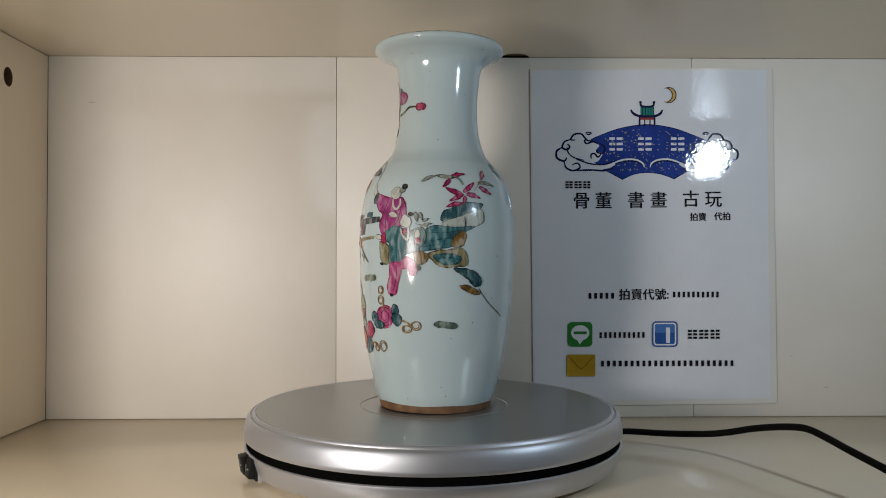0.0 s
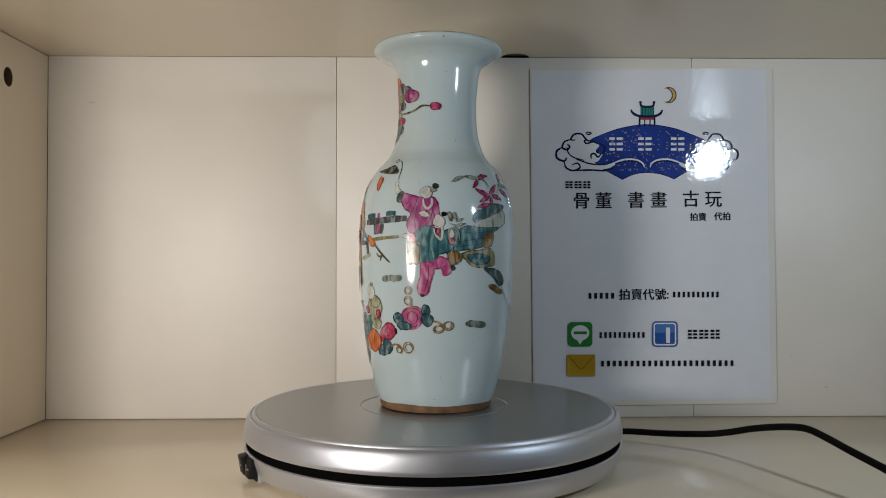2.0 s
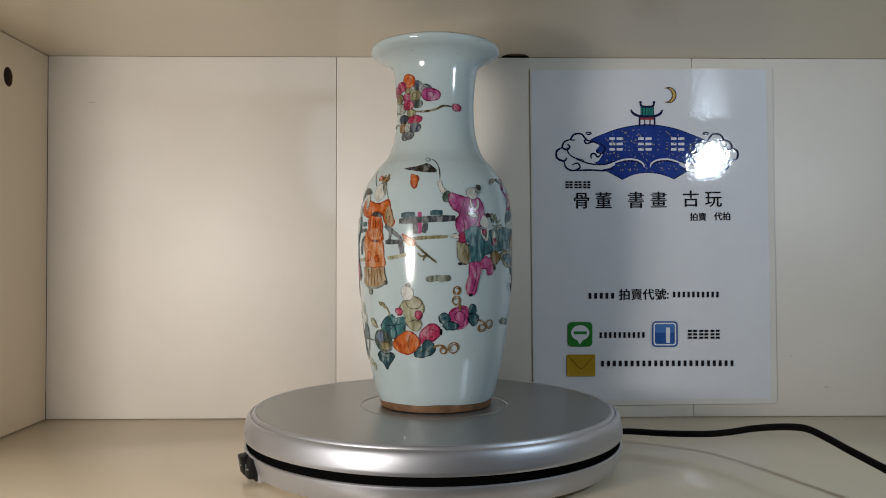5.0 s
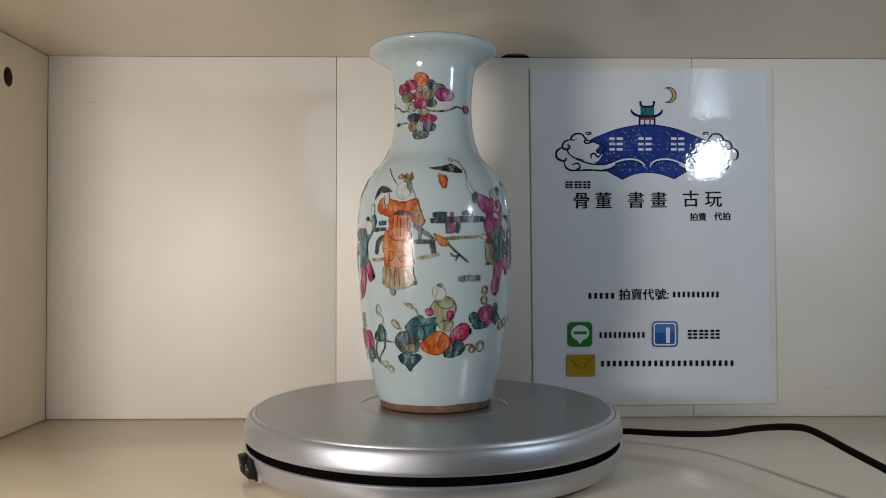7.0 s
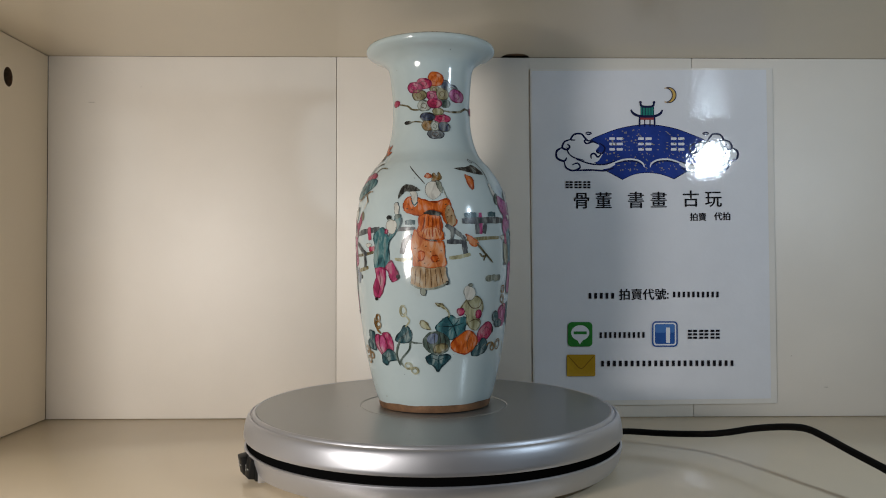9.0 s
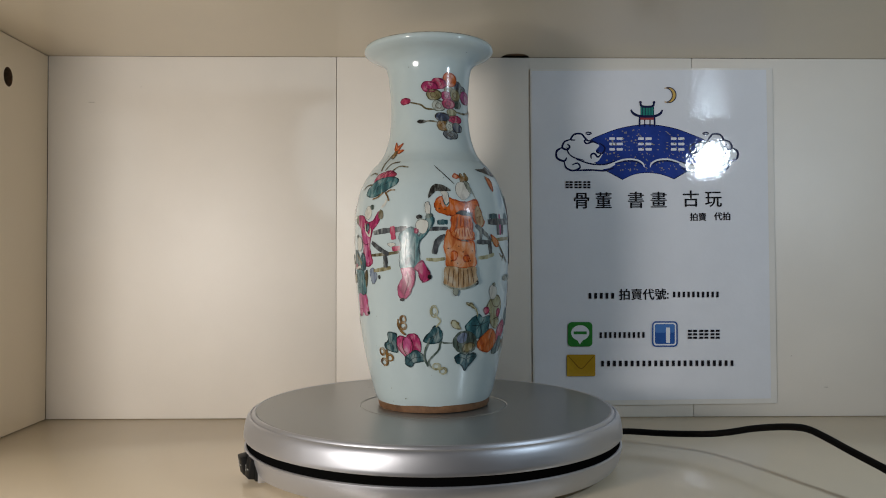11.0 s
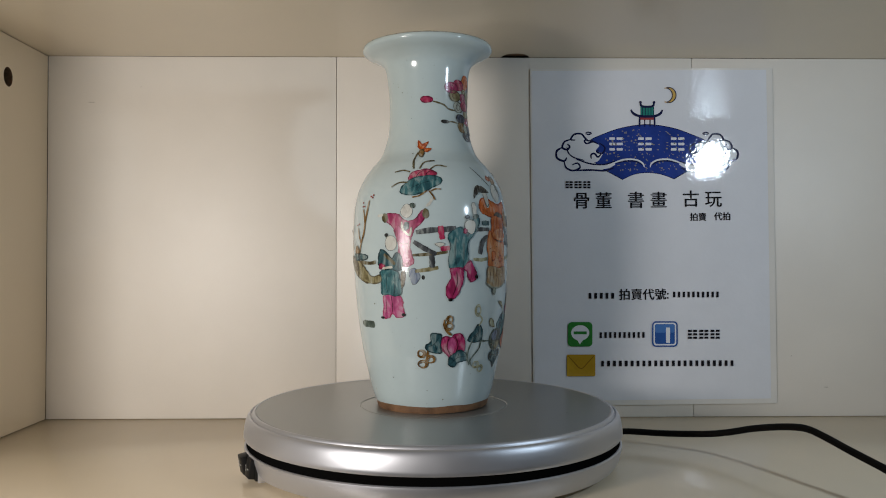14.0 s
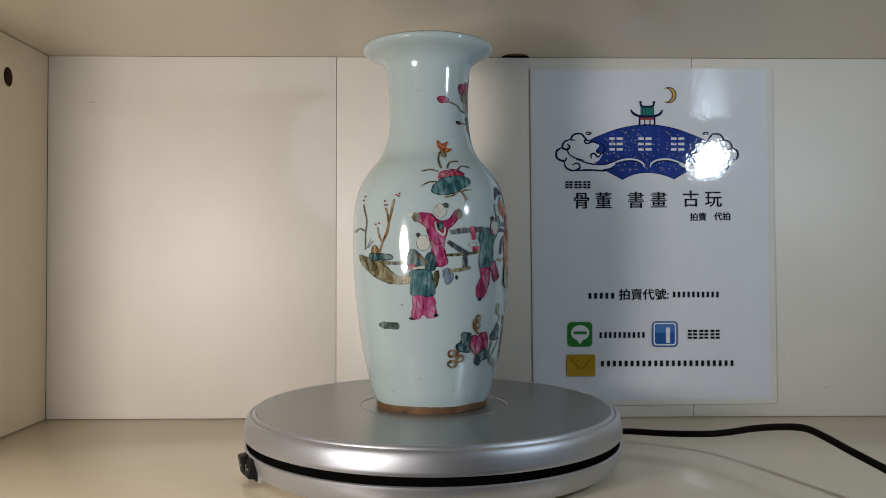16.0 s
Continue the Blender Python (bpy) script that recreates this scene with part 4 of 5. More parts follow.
    m.wash(TEALD, (-111.0, 38.6), (-106.7, 41.0), (-101.5, 39.5), (-96.3, 40.3), (-92.4, 38.8), (-95.0, 35.0), (-98.7, 32.7), (-102.0, 29.2), (-105.0, 32.6), (-109.5, 34.5))
    m.line(TEALX, 0.5, (-101.5, 38.8), (-101.8, 33.8), (-102.0, 30.0))
    m.line(TEALX, 0.5, (-101.6, 36.5), (-106.0, 38.0), (-109.2, 37.9))
    m.line(TEALX, 0.5, (-101.6, 36.5), (-97.2, 38.0), (-93.7, 38.0))
    m.petal(OLIVEL, 4.2, (-114.3, 62.8), (-107.2, 57.2))
    m.line(DGREEN, 1.2, (-113.5, 48.1), (-119.1, 48.3), (-122.5, 48.6), (-124.1, 43.6), (-131.3, 36.7), (-130.4, 32.9), (-125.7, 30.4))
    m.ring(OLIVEL, 1.4, (-125.8, 32.7), 2.8, 2.0)
    m.ring(OLIVEL, 1.4, (-120.5, 29.5), 2.7, 2.1)
    m.done()
    m = Motif("painted_leaf", "dark teal leaf with a pale tendril")
    m.wash(TEALD, (-134.9, 50.0), (-131.2, 54.8), (-126.9, 59.5), (-123.0, 58.1), (-121.0, 53.6), (-122.9, 49.3), (-129.4, 48.0))
    m.line(TEALX, 0.5, (-125.0, 58.0), (-126.5, 53.4), (-129.3, 48.7))
    m.line(TEALX, 0.5, (-126.5, 53.4), (-131.1, 51.7))
    m.line(OLIVEL, 1.1, (-125.9, 58.8), (-122.6, 62.6), (-123.9, 64.9), (-127.1, 67.1))
    m.ring(OLIVEL, 1.4, (-126.9, 69.4), 2.3, 3.4)
    m.line(DGREY, 0.4, (-123.1, 56.6), (-127.1, 52.6), (-131.9, 50.1))
    m.done()
    m = Motif("painted_melon", "ribbed pink melon with dark teal leaves")
    m.wash(MAG, (-156.4, 49.8), (-153.0, 53.1), (-148.9, 52.3), (-145.5, 54.5), (-140.5, 54.0), (-137.4, 49.3), (-137.7, 42.9), (-142.5, 41.9), (-146.8, 38.2), (-149.8, 39.4), (-154.5, 44.1))
    m.wash(PINK, (-149.7, 51.6), (-146.4, 52.3), (-144.7, 47.7), (-146.4, 41.7), (-149.8, 43.2), (-151.0, 47.8))
    m.line(WINE, 0.6, (-150.1, 52.0), (-151.5, 45.9), (-148.1, 39.4))
    m.line(WINE, 0.6, (-145.5, 53.0), (-143.0, 46.9), (-145.5, 40.1))
    m.wash(TEALD, (-150.3, 34.5), (-149.0, 39.4), (-144.6, 42.0), (-141.2, 43.8), (-135.8, 40.5), (-134.2, 37.0), (-137.8, 36.0), (-142.3, 35.4), (-145.4, 32.4))
    m.line(TEALX, 0.5, (-148.1, 34.8), (-142.9, 38.5), (-136.6, 39.1))
    m.line(TEALX, 0.5, (-142.9, 38.5), (-142.0, 41.5))
    m.wash(TEALD, (-167.3, 47.1), (-163.7, 49.7), (-163.4, 54.7), (-160.4, 55.4), (-155.9, 53.9), (-156.5, 47.9), (-156.3, 42.2), (-161.0, 42.6), (-166.2, 44.0))
    m.line(TEALX, 0.5, (-166.1, 46.3), (-160.7, 48.6), (-157.2, 53.2))
    m.line(TEALX, 0.5, (-160.7, 48.6), (-159.2, 44.1))
    m.ring(OCHRE, 1.4, (-149.6, 64.3), 2.0, 2.2)
    m.ring(OCHRE, 1.4, (-150.0, 59.8), 2.6, 2.2)
    m.line(OCHRE, 1.4, (-153.6, 64.4), (-153.7, 59.9), (-151.3, 56.1), (-148.0, 53.8))
    m.ring(OCHRE, 1.4, (-170.9, 42.0), 2.6, 2.3)
    m.ring(OCHRE, 1.4, (-170.2, 34.8), 3.3, 2.3)
    m.ring(OCHRE, 1.4, (-163.9, 38.0), 2.9, 2.3)
    m.line(OCHRE, 1.4, (-165.8, 44.0), (-166.5, 39.5), (-167.7, 36.4))
    m.line(DGREEN, 1.2, (-130.7, 49.4), (-133.3, 45.4), (-134.8, 39.0), (-132.5, 32.7))
    m.done()
    m = Motif("painted_branch", "olive branches of the fruit cluster on the neck")
    m.line(OLIVED, 1.3, (-120.1, 207.7), (-132.9, 208.5), (-140.8, 211.3), (-157.2, 213.5))
    m.line(OLIVED, 1.1, (-115.3, 198.7), (-127.2, 199.7), (-137.6, 199.1))
    m.line(OLIVED, 1.6, (-87.9, 207.0), (-73.1, 206.5), (-58.3, 207.8), (-46.7, 210.4), (-33.5, 210.0))
    m.done()
    m = Motif("painted_fruit", "")
    m.oval(ORANGE, (-99.4, 228.6), 9.8, 5.3)
    m.ring(ORANGED, 0.35, (-99.4, 228.6), 4.9, 2.5)
    m.done()
    m = Motif("painted_fruit", "")
    m.oval(ROSE, (-115.8, 225.6), 9.9, 4.0)
    m.ring(WINE, 0.35, (-115.8, 225.6), 5.0, 1.9)
    m.done()
    m = Motif("painted_fruit", "")
    m.oval(MAG, (-129.1, 223.3), 10.5, 4.0)
    m.ring(WINE, 0.35, (-129.1, 223.3), 5.2, 1.9)
    m.done()
    m = Motif("painted_fruit", "")
    m.oval(DBLUE, (-85.3, 225.1), 6.4, 3.5)
    m.ring(DGREY, 0.35, (-85.3, 225.1), 3.2, 1.7)
    m.done()
    m = Motif("painted_fruit", "")
    m.oval(GREYB, (-74.6, 222.3), 8.8, 3.5)
    m.ring(BROWN, 0.4, (-74.6, 222.3), 4.2, 1.6)
    m.done()
    m = Motif("painted_fruit", "")
    m.oval(PURP, (-66.6, 217.9), 12.7, 4.9)
    m.ring(WINE, 0.4, (-66.6, 217.9), 5.5, 2.4)
    m.done()
    m = Motif("painted_fruit", "")
    m.oval(OLIVE, (-122.8, 217.8), 9.8, 4.1)
    m.ring(BROWN, 0.4, (-122.8, 217.8), 4.7, 2.0)
    m.done()
    m = Motif("painted_fruit", "")
    m.oval(OLIVE, (-100.4, 221.6), 6.4, 3.1)
    m.ring(BROWN, 0.4, (-100.4, 221.6), 3.2, 1.5)
    m.done()
    m = Motif("painted_fruit", "")
    m.oval(MAG, (-103.8, 217.4), 8.4, 3.2)
    m.ring(WINE, 0.35, (-103.8, 217.4), 4.2, 1.5)
    m.done()
    m = Motif("painted_fruit", "")
    m.oval(OLIVE, (-89.3, 218.4), 8.3, 4.5)
    m.ring(BROWN, 0.4, (-89.3, 218.4), 4.0, 2.0)
    m.done()
    m = Motif("painted_fruit", "")
    m.oval(ROSE, (-101.4, 211.8), 9.3, 3.6)
    m.ring(WINE, 0.35, (-101.4, 211.8), 4.7, 1.7)
    m.done()
    m = Motif("painted_fruit", "")
    m.oval(DGREEN, (-85.3, 212.2), 7.4, 3.6)
    m.ring(DGREY, 0.35, (-85.3, 212.2), 3.7, 1.7)
    m.done()
    m = Motif("painted_fruit", "")
    m.oval(CREAMG, (-115.7, 210.3), 9.1, 4.1)
    m.ring(BROWN, 0.4, (-115.7, 210.3), 4.4, 2.0)
    m.done()
    m = Motif("painted_fruit", "")
    m.oval(OLIVEL, (-95.9, 206.2), 7.3, 2.7)
    m.done()
    m = Motif("painted_fruit", "")
    m.oval(DBLUE, (-111.3, 202.5), 9.6, 3.2)
    m.ring(DGREY, 0.35, (-111.3, 202.5), 4.8, 1.5)
    m.done()
    m = Motif("painted_fruit", "")
    m.oval(ROSE, (-91.2, 201.4), 11.8, 3.2)
    m.ring(WINE, 0.35, (-91.2, 201.4), 5.9, 1.5)
    m.done()
    m = Motif("painted_fruit", "")
    m.oval(OCHRE, (-109.3, 196.4), 9.3, 4.2)
    m.ring(BROWN, 0.35, (-109.3, 196.4), 4.7, 2.0)
    m.done()
    m = Motif("painted_fruit", "")
    m.oval(CREAMG, (-100.6, 195.8), 5.3, 3.7)
    m.ring(DGREEN, 0.35, (-100.6, 195.8), 2.6, 1.8)
    m.done()
    m = Motif("painted_fruit", "")
    m.oval(DBLUE, (-88.3, 195.3), 7.9, 3.7)
    m.ring(DGREY, 0.35, (-88.3, 195.3), 4.0, 1.8)
    m.done()
    m = Motif("painted_fruit", "")
    m.oval(GREYB, (-100.4, 190.1), 10.3, 3.7)
    m.ring(BROWN, 0.4, (-100.4, 190.1), 4.5, 1.6)
    m.done()
    m = Motif("painted_fruit", "")
    m.oval(ROSE, (-166.0, 214.5), 8.0, 2.4)
    m.done()
    m = Motif("painted_fruit", "")
    m.oval(DGREY, (-140.1, 199.3), 5.8, 1.4)
    m.done()
    m = Motif("painted_fruit", "")
    m.oval(ROSE, (-27.6, 209.6), 7.2, 2.8)
    m.done()
    m = Motif("painted_figure", "plain tall figure shape in an orange robe", -1.8)
    m.line(DGREY, 0.7, (-122.8, 166.8), (-114.4, 159.3), (-108.3, 153.5))
    m.wash(OCHRE, (-103.3, 155.7), (-102.1, 161.3), (-99.1, 158.8), (-97.5, 161.7), (-96.0, 157.6), (-99.4, 155.3))
    m.oval(ORANGE, (-106.4, 159.0), 2.3, 1.6)
    m.wash(ORANGE, (-123.6, 140.3), (-121.2, 144.0), (-115.8, 145.3), (-112.2, 143.6), (-105.9, 141.9), (-99.8, 141.4), (-92.7, 143.2), (-90.0, 138.3), (-87.0, 130.8), (-86.3, 127.1), (-91.4, 124.1), (-95.2, 129.0), (-97.8, 134.6), (-105.7, 135.5), (-109.7, 132.2), (-116.9, 133.2), (-122.3, 135.3))
    m.wash(TAN, (-94.3, 135.7), (-91.6, 139.4), (-89.3, 136.4), (-87.0, 130.4), (-87.1, 126.7), (-91.0, 124.8), (-93.6, 128.9))
    m.wash(SKIN, (-118.9, 148.5), (-116.3, 149.2), (-113.7, 146.4), (-113.7, 139.9), (-115.8, 138.4), (-118.0, 144.6))
    m.oval(SKIN, (-102.1, 149.1), 5.4, 6.2)
    m.wash(GREYG, (-100.3, 155.3), (-96.8, 154.4), (-95.9, 147.1), (-98.4, 149.4))
    m.line(GREYG, 0.6, (-95.9, 151.7), (-94.3, 147.8), (-92.3, 143.2))
    m.line(TEALD, 0.8, (-117.8, 142.7), (-115.8, 139.2), (-113.4, 141.4))
    m.wash(DGREY, (-128.0, 144.0), (-126.2, 150.8), (-122.7, 153.4), (-116.6, 152.3), (-111.8, 149.0), (-118.0, 148.5), (-123.2, 148.3))
    m.wash(ORANGE, (-111.0, 132.6), (-99.8, 132.4), (-97.1, 129.0), (-96.7, 121.5), (-96.0, 116.3), (-101.8, 116.0), (-107.7, 116.1), (-113.4, 119.2), (-112.6, 125.6))
    m.wash(DGREY, (-108.9, 133.7), (-105.7, 135.5), (-100.6, 135.0), (-97.1, 133.5), (-99.8, 132.0), (-105.7, 132.9))
    m.wash(PEACHC, (-115.1, 122.6), (-112.5, 119.6), (-107.7, 115.7), (-99.1, 114.9), (-96.0, 114.1), (-95.0, 106.7), (-94.6, 99.3), (-104.0, 97.9), (-115.4, 98.7), (-116.9, 107.0), (-117.6, 114.4))
    m.line(DGREY, 1.2, (-112.1, 119.9), (-107.7, 116.9), (-99.9, 115.3))
    m.line(ORANGED, 0.6, (-105.7, 131.7), (-106.1, 125.4), (-106.5, 118.0))
    m.line(ORANGED, 0.6, (-101.0, 131.7), (-100.6, 125.3), (-99.8, 117.9))
    m.oval(ORANGE, (-101.9, 103.8), 2.3, 2.2)
    m.oval(ORANGE, (-111.0, 106.1), 2.5, 3.0)
    m.oval(BROWN, (-119.9, 140.1), 0.5, 0.4)
    m.oval(BROWN, (-117.0, 136.2), 0.5, 0.4)
    m.oval(BROWN, (-120.6, 137.1), 0.5, 0.4)
    m.oval(BROWN, (-93.9, 139.4), 0.4, 0.4)
    m.oval(BROWN, (-92.0, 135.7), 0.4, 0.4)
    m.oval(BROWN, (-95.1, 136.4), 0.4, 0.4)
    m.oval(BROWN, (-90.1, 131.9), 0.4, 0.4)
    m.oval(BROWN, (-92.8, 131.2), 0.4, 0.4)
    m.oval(BROWN, (-115.1, 110.7), 0.5, 0.4)
    m.oval(BROWN, (-112.8, 102.4), 0.5, 0.4)
    m.oval(BROWN, (-108.7, 100.9), 0.4, 0.4)
    m.oval(BROWN, (-104.6, 108.3), 0.4, 0.4)
    m.oval(BROWN, (-99.2, 102.3), 0.4, 0.4)
    m.oval(BROWN, (-97.6, 108.9), 0.4, 0.4)
    m.oval(BROWN, (-103.1, 101.6), 0.4, 0.4)
    m.oval(BROWN, (-107.7, 112.0), 0.4, 0.4)
    m.wash(PEACHC, (-112.4, 121.2), (-104.0, 125.0), (-96.9, 121.5), (-97.0, 117.4), (-104.0, 116.6), (-110.5, 117.8))
    for a in (-110.0, -107.6, -105.2, -102.8, -100.4, -98.2):
        m.line(ORANGED, 0.5, (-104.0 + 0.75 * (a + 104.0), 123.2), (a, 118.2))
    m.line(ORANGED, 0.6, (-108.9, 131.4), (-109.3, 126.2), (-110.9, 121.0))
    m.line(ORANGED, 0.6, (-103.3, 131.3), (-103.3, 125.4), (-103.3, 117.9))
    m.line(ORANGED, 0.6, (-98.6, 131.2), (-98.3, 125.3), (-97.5, 118.6))
    m.wash(TAN, (-116.6, 98.7), (-104.8, 97.5), (-95.4, 98.5), (-94.3, 93.7), (-93.2, 88.1), (-100.3, 85.2), (-108.3, 84.5), (-117.5, 86.4), (-118.1, 92.0))
    m.line(BROWN, 0.5, (-114.5, 97.6), (-115.1, 92.0), (-115.7, 87.1))
    m.line(BROWN, 0.5, (-111.2, 97.2), (-111.8, 92.0), (-112.3, 86.0))
    m.line(BROWN, 0.5, (-108.0, 97.2), (-108.1, 91.2), (-108.2, 85.3))
    m.line(BROWN, 0.5, (-104.8, 97.1), (-104.5, 91.2), (-104.2, 85.3))
    m.line(BROWN, 0.5, (-101.6, 97.1), (-100.9, 91.2), (-100.2, 86.0))
    m.line(BROWN, 0.5, (-98.5, 97.5), (-97.4, 91.9), (-96.3, 87.1))
    m.line(GREYG, 1.3, (-118.7, 87.5), (-112.4, 84.5), (-104.2, 84.1), (-98.3, 85.6), (-93.6, 88.1))
    m.wash(GREYG, (-111.6, 84.2), (-108.3, 83.4), (-108.8, 79.7), (-111.7, 80.8))
    m.oval(BLACK_LINE, (-93.6, 87.8), 1.2, 1.5)
    m.done()
    m = Motif("painted_rail", "")
    m.stroke(GREY, 2.7, (-134.0, 123.2), (-124.9, 123.7), (-116.7, 123.8))
    m.done()
    m = Motif("painted_rail", "")
    m.stroke(GREY, 3.2, (-95.9, 126.0), (-91.4, 123.0), (-85.2, 118.9))
    m.done()
    m = Motif("painted_rail", "")
    m.stroke(GREY, 3.2, (-95.3, 114.8), (-90.3, 114.8), (-84.5, 114.8))
    m.done()
    m = Motif("painted_rail", "")
    m.stroke(GREY, 3.9, (-83.3, 116.3), (-82.6, 111.1), (-81.8, 106.6))
    m.done()
    m = Motif("painted_rail", "")
    m.stroke(GREY, 2.6, (-85.2, 118.9), (-83.3, 117.0), (-83.0, 114.8))
    m.done()
    m = Motif("painted_rail", "")
    m.stroke(GREY, 2.2, (-92.1, 123.7), (-91.4, 119.3), (-92.2, 115.2))
    m.done()
    m = Motif("painted_rail", "")
    m.stroke(GREY, 3.9, (-118.5, 119.0), (-123.9, 115.3), (-126.4, 107.1))
    m.done()
    m = Motif("painted_rail", "")
    m.stroke(OLIVEL, 2.4, (-132.0, 103.8), (-125.1, 103.3), (-119.1, 104.0))
    m.done()
    m = Motif("painted_rail", "")
    m.stroke(OLIVEL, 2.6, (-93.8, 104.1), (-86.5, 104.8), (-78.2, 106.6))
    m.done()
    m = Motif("painted_rail", "")
    m.stroke(GREY, 4.4, (-84.3, 128.5), (-74.3, 129.0), (-58.5, 129.7), (-44.9, 130.2))
    m.done()
    m = Motif("painted_rail", "")
    m.stroke(TEALD, 3.6, (-82.7, 132.3), (-77.9, 132.7), (-72.9, 132.8))
    m.done()
    m = Motif("painted_rail", "")
    m.stroke(TEALD, 3.4, (-62.2, 133.4), (-58.2, 133.9), (-53.5, 133.7))
    m.done()
    m = Motif("painted_rail", "")
    m.stroke(TEALD, 3.4, (-124.0, 127.8), (-120.3, 128.0), (-116.8, 127.9))
    m.done()
    m = Motif("painted_rail", "")
    m.stroke(GREY, 3.4, (-72.7, 127.1), (-72.3, 123.4), (-72.4, 120.0))
    m.done()
    m = Motif("painted_rail", "")
    m.stroke(GREY, 3.4, (-65.3, 127.3), (-65.8, 123.5), (-66.8, 120.5))
    m.done()
    m = Motif("painted_rail", "")
    m.stroke(PINK, 3.2, (-69.4, 134.4), (-69.3, 127.2), (-69.4, 120.1))
    m.done()
    m = Motif("painted_rail", "")
    m.stroke(OLIVE, 2.4, (-81.4, 115.9), (-68.2, 117.1), (-50.4, 118.1))
    m.done()
    m = Motif("painted_broom", "")
    m.wash(PEACHC, (-81.7, 119.6), (-77.4, 117.8), (-72.5, 115.2), (-72.5, 112.9), (-75.8, 111.8), (-79.4, 114.8))
    m.done()
    m = Motif("painted_broom", "")
    m.line(OLIVED, 1.4, (-73.3, 114.0), (-66.0, 107.3), (-57.9, 100.9))
    m.done()
    m = Motif("painted_broom", "")
    m.line(OLIVED, 1.4, (-70.8, 107.3), (-68.2, 105.1), (-64.2, 105.8))
    m.done()
    m = Motif("painted_broom", "")
    m.line(OLIVED, 1.2, (-64.7, 105.8), (-66.5, 103.6), (-66.9, 102.1))
    m.done()
    m = Motif("painted_cloud", "small grey-green cloud dash")
    m.stroke(GREYG, 4.2, (-65.4, 90.1), (-59.8, 90.4), (-54.1, 91.4))
    m.done()
    m = Motif("painted_figure", "plain figure shape in a teal coat raising an arm")
    m.stroke(ROSE, 3.6, (-155.7, 126.0), (-155.3, 121.5), (-154.6, 117.1))
    m.stroke(ROSE, 3.2, (-155.9, 110.8), (-153.2, 111.1), (-149.7, 111.5))
    m.wash(SKIN, (-159.7, 114.2), (-155.8, 115.2), (-153.1, 113.7), (-156.6, 112.3))
    m.wash(TEAL, (-150.8, 119.2), (-147.3, 122.9), (-142.2, 125.1), (-138.4, 122.1), (-136.4, 119.1), (-133.0, 125.8), (-130.8, 131.4), (-127.7, 133.3), (-127.1, 127.7), (-131.5, 120.2), (-136.5, 114.6), (-136.2, 105.4), (-136.7, 97.9), (-142.6, 97.3), (-149.9, 98.1), (-150.2, 107.4), (-149.0, 112.9))
    m.wash(MAG, (-149.2, 97.8), (-140.6, 97.3), (-139.9, 90.6), (-142.7, 83.2), (-146.6, 78.4), (-151.7, 79.6), (-152.0, 86.0), (-148.5, 92.6))
    m.wash(MAG, (-139.8, 98.0), (-134.6, 102.7), (-131.3, 97.9), (-129.2, 92.2), (-133.4, 88.6), (-136.7, 92.4), (-137.5, 96.1))
    m.wash(SKIN, (-132.4, 140.0), (-130.1, 141.6), (-128.4, 137.1), (-129.4, 132.9), (-131.5, 134.0))
    m.oval(DGREEN, (-129.5, 132.2), 2.1, 1.5)
    m.oval(SKIN, (-134.2, 125.6), 4.2, 4.6)
    m.oval(BLACK_LINE, (-136.2, 131.6), 2.0, 1.7)
    m.line(GREYG, 0.5, (-138.2, 127.8), (-135.8, 130.4), (-131.8, 129.2))
    m.oval(ROSE, (-138.3, 122.5), 1.2, 1.5)
    m.line(TEALD, 0.5, (-145.0, 118.4), (-146.3, 109.2), (-145.3, 98.4))
    m.line(TEALD, 0.5, (-139.7, 114.7), (-139.8, 105.4), (-140.6, 98.0))
    m.line(WINE, 0.4, (-145.3, 96.2), (-144.6, 88.8), (-147.8, 80.0))
    m.oval(BLACK_LINE, (-149.4, 77.4), 1.6, 1.1)
    m.oval(BLACK_LINE, (-129.7, 92.2), 1.3, 1.5)
    m.done()
    m = Motif("painted_figure", "plain figure shape in a bright pink coat")
    m.wash(BLUE, (-177.8, 96.7), (-173.1, 98.1), (-169.9, 92.9), (-173.1, 88.1), (-175.9, 88.5))
    m.oval(BLACK_LINE, (-167.9, 92.4), 1.2, 1.5)
    m.wash(MAG, (165.2, 133.8), (167.9, 134.9), (173.7, 134.4), (177.5, 131.8), (180.6, 129.9), (185.3, 129.9), (189.3, 132.9), (192.7, 136.7), (194.3, 133.7), (191.2, 128.1), (187.1, 124.4), (184.3, 118.8), (183.1, 113.3), (184.2, 107.7), (185.7, 102.2), (181.0, 99.7), (175.3, 100.5), (174.2, 106.0), (175.4, 113.4), (173.5, 118.9), (171.7, 124.5), (167.9, 128.2), (166.0, 129.3))
    m.wash(PINK, (174.4, 126.3), (181.2, 120.7), (183.5, 117.0), (181.1, 107.8), (183.0, 102.6), (177.2, 102.7), (175.8, 111.5))
    m.oval(OLIVED, (164.4, 132.0), 2.2, 3.3)
    m.oval(OLIVED, (-165.7, 134.1), 2.1, 3.4)
    m.line(SKIN, 1.8, (158.0, 133.6), (160.9, 133.9), (162.8, 134.2))
    m.line(SKIN, 1.8, (-165.4, 138.9), (-162.6, 141.2), (-161.0, 144.3))
    m.oval(SKIN, (-178.9, 135.9), 4.3, 4.5)
    m.oval(DGREEN, (-174.8, 139.6), 1.8, 1.7)
    m.line(CREAM, 1.4, (177.5, 129.2), (178.6, 124.0), (183.1, 120.3), (184.4, 125.5))
    m.oval(TEALD, (-179.1, 126.2), 1.7, 2.6)
    m.line(WINE, 0.4, (175.0, 117.1), (178.1, 114.4), (182.7, 115.1))
    m.done()
